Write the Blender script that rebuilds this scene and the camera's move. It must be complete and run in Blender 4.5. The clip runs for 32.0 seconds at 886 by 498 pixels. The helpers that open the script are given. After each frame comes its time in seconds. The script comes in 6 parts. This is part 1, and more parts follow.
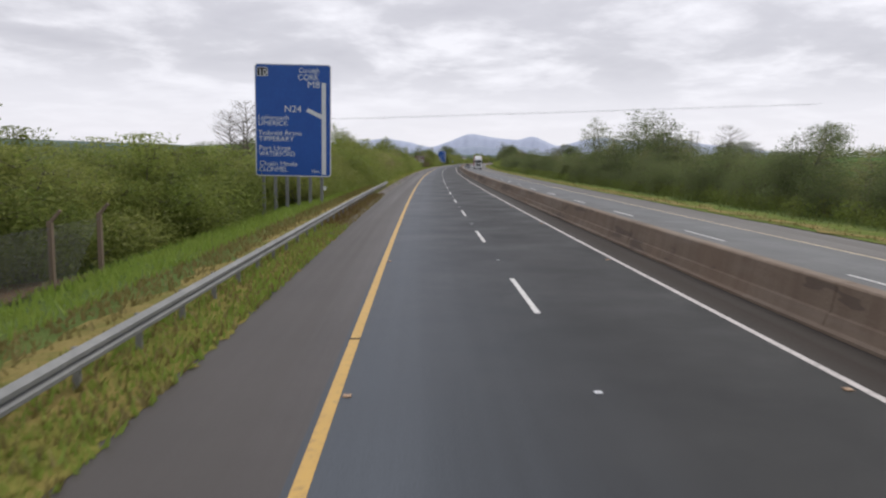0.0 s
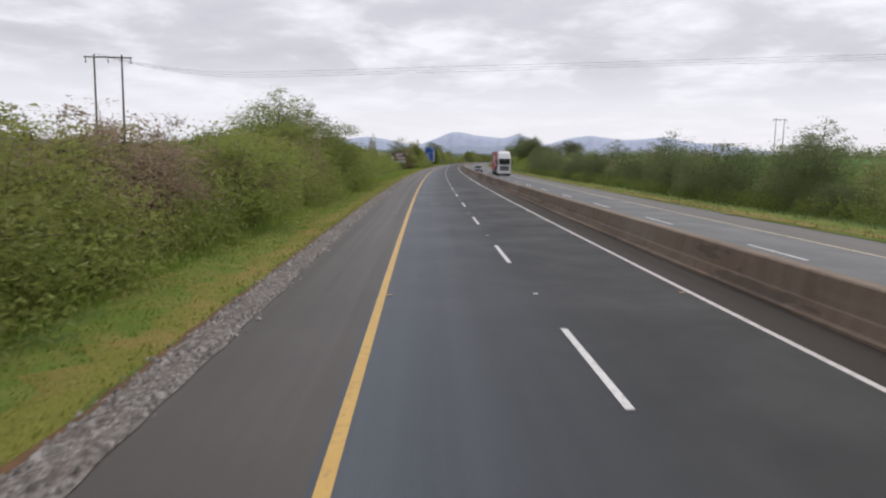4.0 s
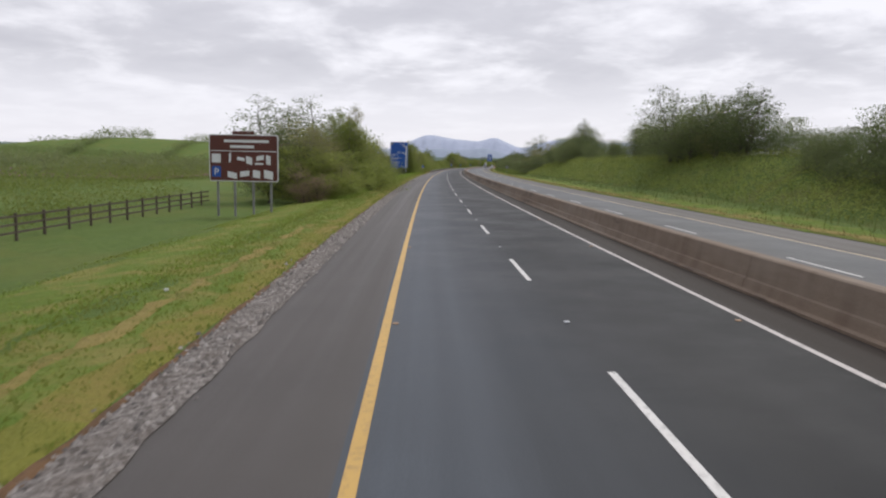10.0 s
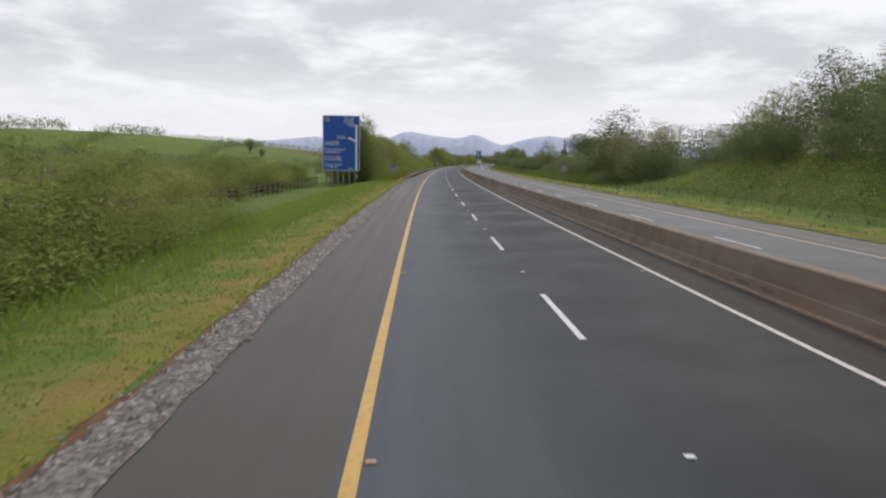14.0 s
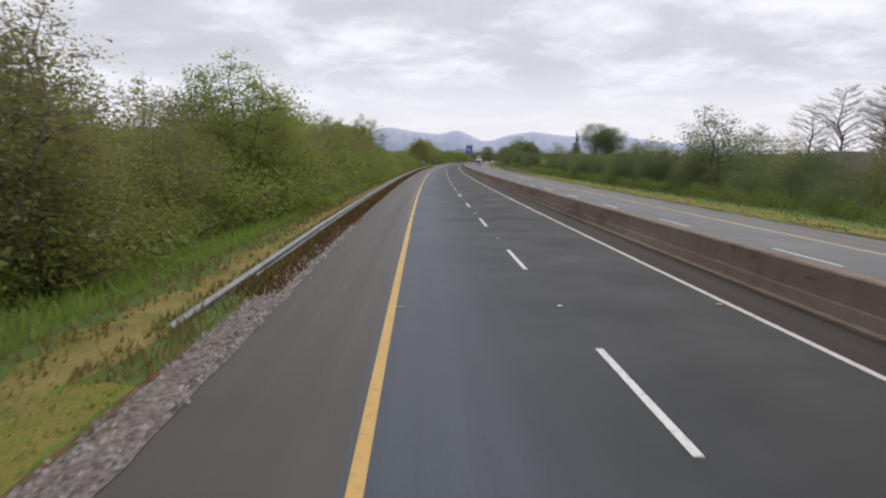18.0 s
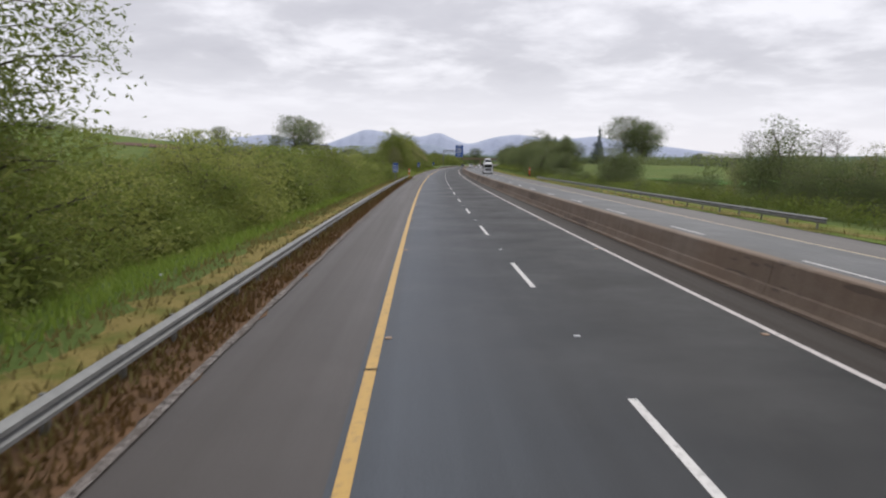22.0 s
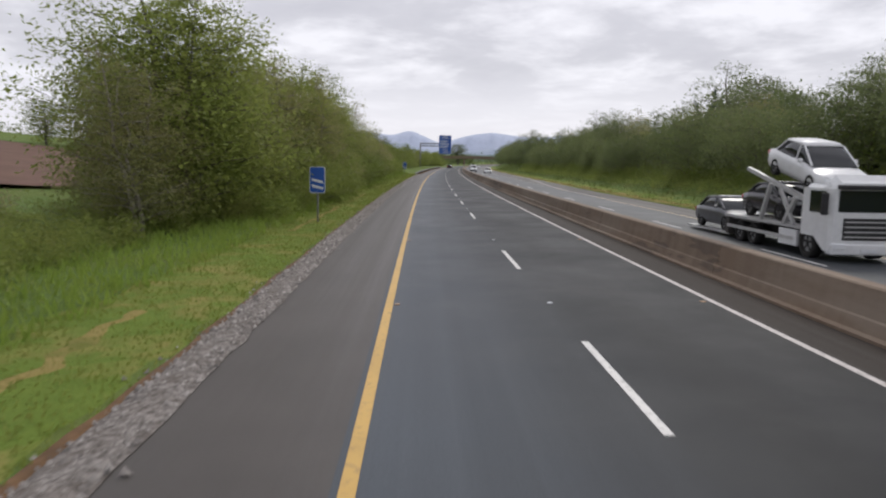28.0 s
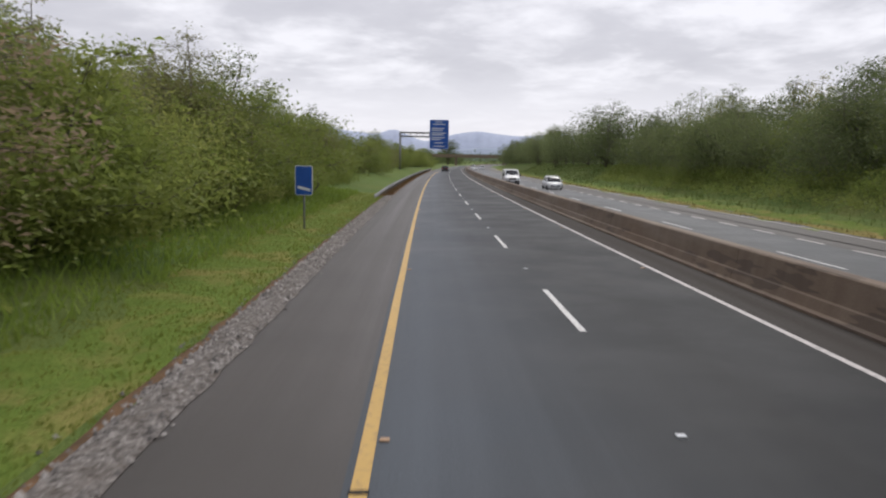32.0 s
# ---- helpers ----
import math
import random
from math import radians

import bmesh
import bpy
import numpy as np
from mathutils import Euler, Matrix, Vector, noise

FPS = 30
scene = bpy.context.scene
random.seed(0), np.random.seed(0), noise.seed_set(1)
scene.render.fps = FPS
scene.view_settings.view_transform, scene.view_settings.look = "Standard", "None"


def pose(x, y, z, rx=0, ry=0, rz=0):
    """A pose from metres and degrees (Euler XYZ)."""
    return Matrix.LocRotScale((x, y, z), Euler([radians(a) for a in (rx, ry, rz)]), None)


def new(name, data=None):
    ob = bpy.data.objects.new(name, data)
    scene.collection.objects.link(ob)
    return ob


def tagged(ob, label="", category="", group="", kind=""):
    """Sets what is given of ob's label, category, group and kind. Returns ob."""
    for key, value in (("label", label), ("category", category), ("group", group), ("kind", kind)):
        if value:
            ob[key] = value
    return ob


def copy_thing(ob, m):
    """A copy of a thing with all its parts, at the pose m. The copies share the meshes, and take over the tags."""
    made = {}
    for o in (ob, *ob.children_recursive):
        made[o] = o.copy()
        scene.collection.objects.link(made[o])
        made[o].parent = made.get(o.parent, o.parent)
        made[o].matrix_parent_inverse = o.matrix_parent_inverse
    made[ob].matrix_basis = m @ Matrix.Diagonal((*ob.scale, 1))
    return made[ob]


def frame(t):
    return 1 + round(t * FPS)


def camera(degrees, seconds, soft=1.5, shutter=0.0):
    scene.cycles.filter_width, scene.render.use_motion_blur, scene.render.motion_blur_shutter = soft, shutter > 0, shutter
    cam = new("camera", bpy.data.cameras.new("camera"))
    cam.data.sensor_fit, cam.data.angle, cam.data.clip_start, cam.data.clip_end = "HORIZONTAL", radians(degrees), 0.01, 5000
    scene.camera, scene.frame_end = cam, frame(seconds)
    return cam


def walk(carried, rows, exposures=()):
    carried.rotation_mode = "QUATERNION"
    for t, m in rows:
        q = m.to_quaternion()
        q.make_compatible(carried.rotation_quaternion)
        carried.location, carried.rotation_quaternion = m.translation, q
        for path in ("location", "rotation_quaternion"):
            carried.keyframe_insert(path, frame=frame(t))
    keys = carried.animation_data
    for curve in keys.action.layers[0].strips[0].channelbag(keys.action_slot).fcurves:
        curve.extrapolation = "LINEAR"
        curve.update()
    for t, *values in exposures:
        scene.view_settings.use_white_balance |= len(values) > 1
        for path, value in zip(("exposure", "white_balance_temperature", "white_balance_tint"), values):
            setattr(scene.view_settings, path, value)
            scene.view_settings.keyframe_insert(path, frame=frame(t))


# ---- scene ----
cam = camera(64.4, 32.0, soft=2.2, shutter=0.09)

# ---- the road's line: s metres along, w metres to the right of the median barrier ----
S0, S1, DS = -300.0, 4200.0, 5.0


def bend(s):
    """Curvature to the right, 1/m."""
    return 1 / 4365 if s < 340 else 1 / 4160 if s > 440 else 1 / 4365 + (1 / 4160 - 1 / 4365) * (s - 340) / 100


LINE_S = np.arange(S0, S1 + DS, DS)
_k = np.array([bend(s) for s in LINE_S])
LINE_A = np.concatenate([[0.0], np.cumsum((_k[1:] + _k[:-1]) / 2 * DS)])
LINE_A -= np.interp(0.0, LINE_S, LINE_A)
_m = (LINE_A[1:] + LINE_A[:-1]) / 2
LINE_X = np.concatenate([[0.0], np.cumsum(np.sin(_m) * DS)])
LINE_Y = np.concatenate([[0.0], np.cumsum(np.cos(_m) * DS)])
LINE_X -= np.interp(0.0, LINE_S, LINE_X)
LINE_Y -= np.interp(0.0, LINE_S, LINE_Y)


def heading(s):
    return np.interp(s, LINE_S, LINE_A)


def plan(s, w):
    a = heading(s)
    return np.interp(s, LINE_S, LINE_X) + w * np.cos(a), np.interp(s, LINE_S, LINE_Y) - w * np.sin(a)


FALL = 0.022


def road_z(w):
    return -FALL * np.abs(w)


def on_road(s, w, z=0.0, turn=0.0):
    """A pose at the road place (s, w), z above datum, facing along the road, turned left by turn degrees."""
    x, y = plan(s, w)
    return pose(float(x), float(y), z, 0, 0, -math.degrees(heading(s)) + turn)


# ---- camera: t, s, w, yaw to the right of the road, pitch, lean to the left ----
DRIVE = [
    (0.0, 0.11, -8.239, 1.882, -7.209, 1.095),
    (1.0, 28.70, -8.234, 1.844, -7.091, 1.095),
    (2.0, 57.39, -8.234, 1.783, -7.009, 1.095),
    (3.0, 85.18, -8.349, 1.710, -7.172, 1.095),
    (4.5, 127.79, -8.489, 1.761, -7.342, 1.095),
    (6.0, 170.53, -8.629, 1.813, -7.512, 1.095),
    (7.0, 199.25, -8.639, 1.675, -7.517, 1.095),
    (8.0, 227.12, -8.595, 1.818, -7.502, 1.095),
    (9.0, 255.78, -8.667, 1.689, -7.149, 1.095),
    (10.0, 283.85, -8.657, 1.669, -6.936, 1.095),
    (11.0, 312.83, -8.686, 1.923, -7.108, 1.095),
    (12.0, 341.10, -8.640, 2.087, -7.295, 1.095),
    (13.0, 370.00, -8.690, 1.565, -7.269, 1.095),
    (14.0, 398.07, -8.677, 1.850, -7.107, 1.095),
    (15.2, 431.93, -8.712, 1.814, -7.176, 1.095),
    (16.5, 468.47, -8.749, 1.775, -7.251, 1.095),
    (17.0, 482.69, -8.748, 1.740, -7.262, 1.095),
    (18.0, 510.89, -8.746, 1.827, -7.353, 1.095),
    (19.0, 539.24, -8.711, 1.995, -7.313, 1.095),
    (20.0, 566.29, -8.690, 1.811, -7.105, 1.095),
    (21.0, 594.17, -8.675, 1.955, -7.361, 1.095),
    (22.0, 621.09, -8.621, 1.856, -7.077, 1.095),
    (23.0, 648.61, -8.630, 1.628, -7.112, 1.095),
    (24.0, 676.12, -8.652, 2.029, -7.239, 1.095),
    (25.0, 703.52, -8.624, 1.646, -7.238, 1.095),
    (26.2, 736.24, -8.646, 1.717, -7.249, 1.095),
    (27.5, 771.65, -8.671, 1.794, -7.261, 1.095),
    (28.0, 786.25, -8.674, 1.865, -7.092, 1.095),
    (29.0, 813.76, -8.763, 1.629, -7.478, 1.095),
    (30.0, 841.19, -8.807, 1.605, -6.992, 1.095),
    (31.0, 867.90, -8.761, 1.752, -7.224, 1.095),
    (32.0, 894.92, -8.755, 1.614, -7.124, 1.095),
]


def drive_pose(s, w, yaw, pitch, lean, up=3.0):
    x, y = plan(s, w)
    return pose(float(x), float(y), float(road_z(w)) + up, 90 + pitch, -lean, -math.degrees(heading(s)) - yaw)


walk(cam, [(r[0], drive_pose(*r[1:])) for r in DRIVE])

# ---- light ----
world = bpy.data.worlds.new("overcast_sky")
scene.world = world
world.use_nodes = True
_nt = world.node_tree
_nt.nodes.clear()


def wnode(kind, **values):
    n = _nt.nodes.new(kind)
    for k, v in values.items():
        n.inputs[k].default_value = v
    return n


_out, _bg = wnode("ShaderNodeOutputWorld"), wnode("ShaderNodeBackground")
_sky = _nt.nodes.new("ShaderNodeTexSky")
_sky.sky_type, _sky.sun_disc = "NISHITA", False
_sky.sun_elevation, _sky.sun_rotation = radians(48), radians(35)
_tc, _sep = wnode("ShaderNodeTexCoord"), wnode("ShaderNodeSeparateXYZ")
_nt.links.new(_tc.outputs["Generated"], _sep.inputs[0])
# cloud sheets: the direction is spread over a flat layer, so that clouds shrink into streaks towards the horizon
_up = _nt.nodes.new("ShaderNodeMath")
_up.operation = "ADD"
_up.inputs[1].default_value = 0.16
_abs = _nt.nodes.new("ShaderNodeMath")
_abs.operation = "ABSOLUTE"
_nt.links.new(_sep.outputs["Z"], _abs.inputs[0])
_nt.links.new(_abs.outputs[0], _up.inputs[0])
_div = _nt.nodes.new("ShaderNodeVectorMath")
_div.operation = "DIVIDE"
_cmb = wnode("ShaderNodeCombineXYZ")
for _i in range(3):
    _nt.links.new(_up.outputs[0], _cmb.inputs[_i])
_nt.links.new(_tc.outputs["Generated"], _div.inputs[0])
_nt.links.new(_cmb.outputs[0], _div.inputs[1])
_n1 = wnode("ShaderNodeTexNoise", Scale=1.5, Detail=7.0, Roughness=0.55, Distortion=0.3)
_n2 = wnode("ShaderNodeTexNoise", Scale=4.2, Detail=9.0, Roughness=0.55, Distortion=0.2)
_nt.links.new(_div.outputs[0], _n1.inputs["Vector"])
_nt.links.new(_div.outputs[0], _n2.inputs["Vector"])
_sum = _nt.nodes.new("ShaderNodeMath")
_sum.operation = "MULTIPLY_ADD"
_sum.inputs[1].default_value = 0.45
_nt.links.new(_n2.outputs[0], _sum.inputs[0])
_nt.links.new(_n1.outputs[0], _sum.inputs[2])
_cr = wnode("ShaderNodeValToRGB")
_cr.color_ramp.elements[0].position, _cr.color_ramp.elements[0].color = 0.52, (0.525, 0.518, 0.571, 1)
_cr.color_ramp.elements[1].position, _cr.color_ramp.elements[1].color = 0.90, (0.81, 0.801, 0.854, 1)
_e = _cr.color_ramp.elements.new(0.70)
_e.color = (0.58, 0.573, 0.624, 1)
_nt.links.new(_sum.outputs[0], _cr.inputs[0])
# a brighter band low over the horizon
_hr = wnode("ShaderNodeValToRGB")
_hr.color_ramp.elements[0].position, _hr.color_ramp.elements[0].color = 0.02, (0.9, 0.9, 0.9, 1)
_hr.color_ramp.elements[1].position, _hr.color_ramp.elements[1].color = 0.13, (0, 0, 0, 1)
_e = _hr.color_ramp.elements.new(0.075)
_e.color = (0.7, 0.7, 0.7, 1)
_nt.links.new(_abs.outputs[0], _hr.inputs[0])
_cl = wnode("ShaderNodeMixRGB")
_cl.inputs[2].default_value = (0.765, 0.756, 0.818, 1)
_nt.links.new(_hr.outputs[0], _cl.inputs[0])
_nt.links.new(_cr.outputs[0], _cl.inputs[1])
_dim = wnode("ShaderNodeMixRGB")
_dim.blend_type = "MULTIPLY"
_dim.inputs[0].default_value = 1.0
_dim.inputs[2].default_value = (0.08, 0.08, 0.08, 1)
_nt.links.new(_sky.outputs[0], _dim.inputs[1])
_mix = wnode("ShaderNodeMixRGB")
_mix.inputs[0].default_value = 0.93
_nt.links.new(_dim.outputs[0], _mix.inputs[1])
_nt.links.new(_cl.outputs[0], _mix.inputs[2])
_nt.links.new(_mix.outputs[0], _bg.inputs[0])
_bg.inputs[1].default_value = 1.2
_nt.links.new(_bg.outputs[0], _out.inputs[0])

_sun = bpy.data.lights.new("sun", "SUN")
_sun.energy, _sun.angle, _sun.color = 1.5, radians(25), (1.0, 0.96, 0.9)
new("sun", _sun).matrix_world = pose(0, 0, 60, 42, 0, -35 + 180)


# ---- materials ----
class Mat:
    """A Principled material with a few shorthand nodes."""

    def __init__(self, name, color=(0.5, 0.5, 0.5), rough=0.6, metal=0.0, spec=0.5):
        self.m = bpy.data.materials.new(name)
        self.m.use_nodes = True
        self.nt = self.m.node_tree
        self.b = self.nt.nodes["Principled BSDF"]
        self.b.inputs["Base Color"].default_value = (*color, 1)
        self.b.inputs["Roughness"].default_value = rough
        self.b.inputs["Metallic"].default_value = metal
        self.b.inputs["Specular IOR Level"].default_value = spec
        self.tc = None

    def node(self, kind, **values):
        n = self.nt.nodes.new(kind)
        for k, v in values.items():
            n.inputs[k].default_value = v
        return n

    def link(self, a, b):
        self.nt.links.new(a, b)

    def coord(self, kind="Object", scale=(1, 1, 1)):
        if self.tc is None:
            self.tc = self.node("ShaderNodeTexCoord")
        mp = self.node("ShaderNodeMapping", Scale=scale)
        self.link(self.tc.outputs[kind], mp.inputs[0])
        return mp.outputs[0]

    def noise(self, scale, vec=None, detail=4.0, rough=0.55, dist=0.0):
        n = self.node("ShaderNodeTexNoise", Scale=scale, Detail=detail, Roughness=rough, Distortion=dist)
        self.link(vec if vec is not None else self.coord(), n.inputs["Vector"])
        return n.outputs[0]

    def ramp(self, fac, *stops):
        r = self.node("ShaderNodeValToRGB")
        el = r.color_ramp.elements
        for i, (p, c) in enumerate(stops):
            c = (c, c, c) if not isinstance(c, tuple) else c
            if i < 2:
                el[i].position, el[i].color = p, (*c, 1)
            else:
                el.new(p).color = (*c, 1)
        self.link(fac, r.inputs[0])
        return r.outputs[0]

    def mix(self, fac, a, b, how="MIX"):
        n = self.node("ShaderNodeMixRGB")
        n.blend_type = how
        for i, v in enumerate((fac, a, b)):
            if hasattr(v, "node"):
                self.link(v, n.inputs[i])
            else:
                n.inputs[i].default_value = (*v, 1) if isinstance(v, tuple) else v
        return n.outputs[0]

    def color(self, out):
        self.link(out, self.b.inputs["Base Color"])
        return self

    def roughness(self, out):
        self.link(out, self.b.inputs["Roughness"])
        return self

    def bump(self, height, strength=0.3, distance=0.02):
        n = self.node("ShaderNodeBump", Strength=strength, Distance=distance)
        self.link(height, n.inputs["Height"])
        self.link(n.outputs[0], self.b.inputs["Normal"])
        return self

    def random(self):
        return self.node("ShaderNodeObjectInfo").outputs["Random"]


def asphalt(name, lo, hi, rough, streak, tint=None):
    a = Mat(name, rough=rough, spec=0.3)
    uv = a.coord("UV")
    long = a.coord("UV", (1.3, 0.012, 1))
    fine = a.noise(38, uv, 3, 0.7)
    blot = a.noise(0.35, uv, 4, 0.6)
    lines = a.noise(1.0, long, 4, 0.6)
    c = a.ramp(fine, (0.3, lo), (0.75, hi))
    c = a.mix(a.ramp(blot, (0.35, 0.0), (0.7, 0.45)), c, tuple(x * 1.25 for x in hi))
    c = a.mix(a.ramp(lines, (0.38, 0.0), (0.66, streak)), c, tint or tuple(x * 0.55 for x in lo))
    a.color(c).bump(fine, 0.35, 0.01)
    a.roughness(a.ramp(lines, (0.3, rough - 0.1), (0.7, rough + 0.12)))
    return a.m


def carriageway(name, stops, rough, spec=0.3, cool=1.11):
    """Asphalt whose tone changes across the lanes; stops: (w, grey)."""
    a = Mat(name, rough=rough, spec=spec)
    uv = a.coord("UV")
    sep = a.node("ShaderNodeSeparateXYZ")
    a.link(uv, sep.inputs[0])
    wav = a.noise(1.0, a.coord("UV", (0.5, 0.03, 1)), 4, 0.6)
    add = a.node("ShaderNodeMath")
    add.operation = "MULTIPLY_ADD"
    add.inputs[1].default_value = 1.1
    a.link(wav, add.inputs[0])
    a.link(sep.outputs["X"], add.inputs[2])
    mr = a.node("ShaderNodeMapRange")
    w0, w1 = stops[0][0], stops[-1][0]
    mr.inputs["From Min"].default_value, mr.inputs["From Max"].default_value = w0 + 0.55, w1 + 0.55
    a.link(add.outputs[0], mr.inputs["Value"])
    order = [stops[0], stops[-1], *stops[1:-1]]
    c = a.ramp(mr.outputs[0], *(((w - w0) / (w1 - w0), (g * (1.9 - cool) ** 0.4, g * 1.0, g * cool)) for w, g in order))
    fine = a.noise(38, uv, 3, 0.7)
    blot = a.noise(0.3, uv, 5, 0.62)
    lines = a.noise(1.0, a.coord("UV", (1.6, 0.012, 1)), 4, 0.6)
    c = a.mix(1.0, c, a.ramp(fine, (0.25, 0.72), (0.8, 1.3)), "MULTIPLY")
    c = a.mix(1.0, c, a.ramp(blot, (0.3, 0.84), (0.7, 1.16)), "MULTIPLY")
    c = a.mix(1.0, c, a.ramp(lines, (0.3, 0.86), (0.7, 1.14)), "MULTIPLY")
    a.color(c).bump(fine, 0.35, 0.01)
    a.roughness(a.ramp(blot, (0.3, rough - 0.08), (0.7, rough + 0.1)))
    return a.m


# grey is palest near the yellow line, then falls across both lanes
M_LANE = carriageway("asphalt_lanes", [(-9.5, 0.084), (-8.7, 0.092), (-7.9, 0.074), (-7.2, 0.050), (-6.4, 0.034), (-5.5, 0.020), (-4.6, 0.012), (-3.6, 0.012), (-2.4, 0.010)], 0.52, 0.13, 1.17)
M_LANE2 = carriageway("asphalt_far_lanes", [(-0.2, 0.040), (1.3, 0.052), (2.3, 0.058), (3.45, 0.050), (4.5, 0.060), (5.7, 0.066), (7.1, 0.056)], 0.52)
M_SHOULDER = asphalt("asphalt_shoulder", (0.046, 0.041, 0.038), (0.084, 0.074, 0.069), 0.56, 0.6, (0.083, 0.076, 0.071))
M_STRIP = asphalt("asphalt_median_strip", (0.018, 0.015, 0.013), (0.033, 0.026, 0.021), 0.78, 0.5, (0.032, 0.021, 0.015))


def paint(name, col, worn):
    a = Mat(name, rough=0.55)
    uv = a.coord("Object")
    wear = a.noise(9, uv, 5, 0.65)
    big = a.noise(0.8, uv, 3, 0.5)
    c = a.mix(a.ramp(wear, (0.52, 0.0), (0.72, worn)), col, (0.09, 0.085, 0.08))
    c = a.mix(a.ramp(big, (0.4, 0.0), (0.75, 0.35)), c, tuple(x * 0.7 for x in col))
    return a.color(c).m


M_WHITE_LINE = paint("white_road_paint", (0.55, 0.51, 0.49), 0.9)
M_DASH = paint("white_dash_paint", (0.66, 0.65, 0.63), 0.8)
M_FAR_LINE = paint("pale_yellow_road_paint", (0.62, 0.50, 0.30), 0.8)
M_YELLOW_LINE = paint("yellow_road_paint", (0.58, 0.36, 0.09), 0.55)


def grass_mat(name, a_col, b_col, dry, dry_amount, patch=0.12):
    g = Mat(name, rough=0.9, spec=0.1)
    v = g.coord("Object")
    n = g.noise(2.2, v, 5, 0.7)
    f = g.noise(14, v, 3, 0.7)
    big = g.noise(patch, v, 6, 0.68, 0.6)
    c = g.ramp(n, (0.3, a_col), (0.7, b_col))
    c = g.mix(g.ramp(f, (0.3, 0.0), (0.8, 0.5)), c, tuple(x * 1.35 for x in b_col))
    c = g.mix(g.ramp(big, (0.46, 0.0), (0.62, dry_amount)), c, dry)
    return g.color(c).bump(f, 0.9, 0.12).m


M_GROUND = grass_mat("meadow_ground", (0.088, 0.138, 0.036), (0.135, 0.192, 0.052), (0.18, 0.19, 0.055), 0.5)
M_VERGE = grass_mat("verge_grass", (0.100, 0.158, 0.028), (0.165, 0.228, 0.044), (0.34, 0.27, 0.10), 0.6, 0.5)
M_OCHRE = grass_mat("ochre_mown_grass", (0.155, 0.165, 0.034), (0.235, 0.230, 0.052), (0.32, 0.235, 0.085), 0.75, 0.5)
M_BANK = grass_mat("bank_grass_ground", (0.060, 0.098, 0.024), (0.105, 0.150, 0.036), (0.15, 0.14, 0.045), 0.5, 0.25)
M_DRY = grass_mat("dry_mown_grass", (0.22, 0.18, 0.06), (0.34, 0.27, 0.10), (0.15, 0.17, 0.04), 0.85, 0.5)


def simple(name, lo, hi, scale, rough=0.8, metal=0.0, bump=0.2, kind="Object", spec=0.4, stretch=(1, 1, 1)):
    a = Mat(name, rough=rough, metal=metal, spec=spec)
    v = a.coord(kind, stretch)
    n = a.noise(scale, v, 5, 0.65)
    f = a.noise(scale * 9, v, 3, 0.6)
    c = a.ramp(n, (0.3, lo), (0.7, hi))
    c = a.mix(a.ramp(f, (0.35, 0.0), (0.8, 0.35)), c, tuple(x * 0.7 for x in lo))
    a.color(c)
    if bump:
        a.bump(f, bump, 0.01)
    return a.m


_g = Mat("grey_gravel", rough=0.9, spec=0.2)
_v = _g.coord("Object")
_cl, _mid, _fi = _g.noise(3.0, _v, 4, 0.6), _g.noise(11.0, _v, 3, 0.7), _g.noise(45.0, _v, 3, 0.7)
_o = _g.ramp(_mid, (0.36, (0.075, 0.066, 0.060)), (0.64, (0.36, 0.33, 0.31)), (0.5, (0.20, 0.183, 0.17)))
_o = _g.mix(_g.ramp(_cl, (0.35, 0.0), (0.65, 0.55)), _o, (0.12, 0.098, 0.082))
_o = _g.mix(1.0, _o, _g.ramp(_fi, (0.3, 0.7), (0.7, 1.3)), "MULTIPLY")
_g.color(_o).bump(_mid, 1.0, 0.05)
M_GRAVEL = _g.m
M_SOIL = simple("brown_edge_soil", (0.085, 0.050, 0.026), (0.19, 0.105, 0.05), 3, 0.95, bump=0.8)
M_STEEL = simple("galvanised_steel", (0.17, 0.175, 0.175), (0.27, 0.275, 0.27), 1.2, 0.6, 0.3, 0.05)
M_POST = simple("weathered_steel_post", (0.18, 0.18, 0.17), (0.30, 0.30, 0.29), 3, 0.6, 0.4, 0.05)
M_GREY_BACK = simple("grey_sign_back", (0.22, 0.225, 0.23), (0.3, 0.305, 0.31), 2, 0.6, 0.2, 0.02)
M_SIGN_BLUE = simple("blue_sign_sheeting", (0.010, 0.075, 0.34), (0.014, 0.095, 0.40), 0.6, 0.45, bump=0.0)
M_SIGN_BROWN = simple("brown_sign_sheeting", (0.085, 0.022, 0.016), (0.11, 0.03, 0.02), 0.8, 0.45, bump=0.0)
M_SIGN_WHITE = simple("white_sign_sheeting", (0.62, 0.64, 0.66), (0.72, 0.74, 0.76), 1.2, 0.45, bump=0.0)
M_SIGN_BLACK = simple("black_sign_sheeting", (0.015, 0.015, 0.017), (0.02, 0.02, 0.022), 2, 0.5, bump=0.0)
M_ORANGE = simple("orange_plastic", (0.62, 0.09, 0.03), (0.75, 0.13, 0.045), 2, 0.5, bump=0.02)
M_WOOD_POLE = simple("weathered_timber", (0.07, 0.055, 0.04), (0.14, 0.11, 0.085), 3, 0.85, stretch=(6, 6, 0.5))
M_WIRE = Mat("dark_wire", (0.05, 0.05, 0.055), 0.5, 0.6).m
M_BARK = simple("grey_brown_bark", (0.085, 0.072, 0.06), (0.17, 0.148, 0.122), 6, 0.9, bump=0.6, stretch=(1, 1, 0.3))
M_BIRCH_BARK = simple("pale_birch_bark", (0.16, 0.14, 0.115), (0.36, 0.33, 0.28), 3, 0.8, bump=0.4, stretch=(1, 1, 2.5))
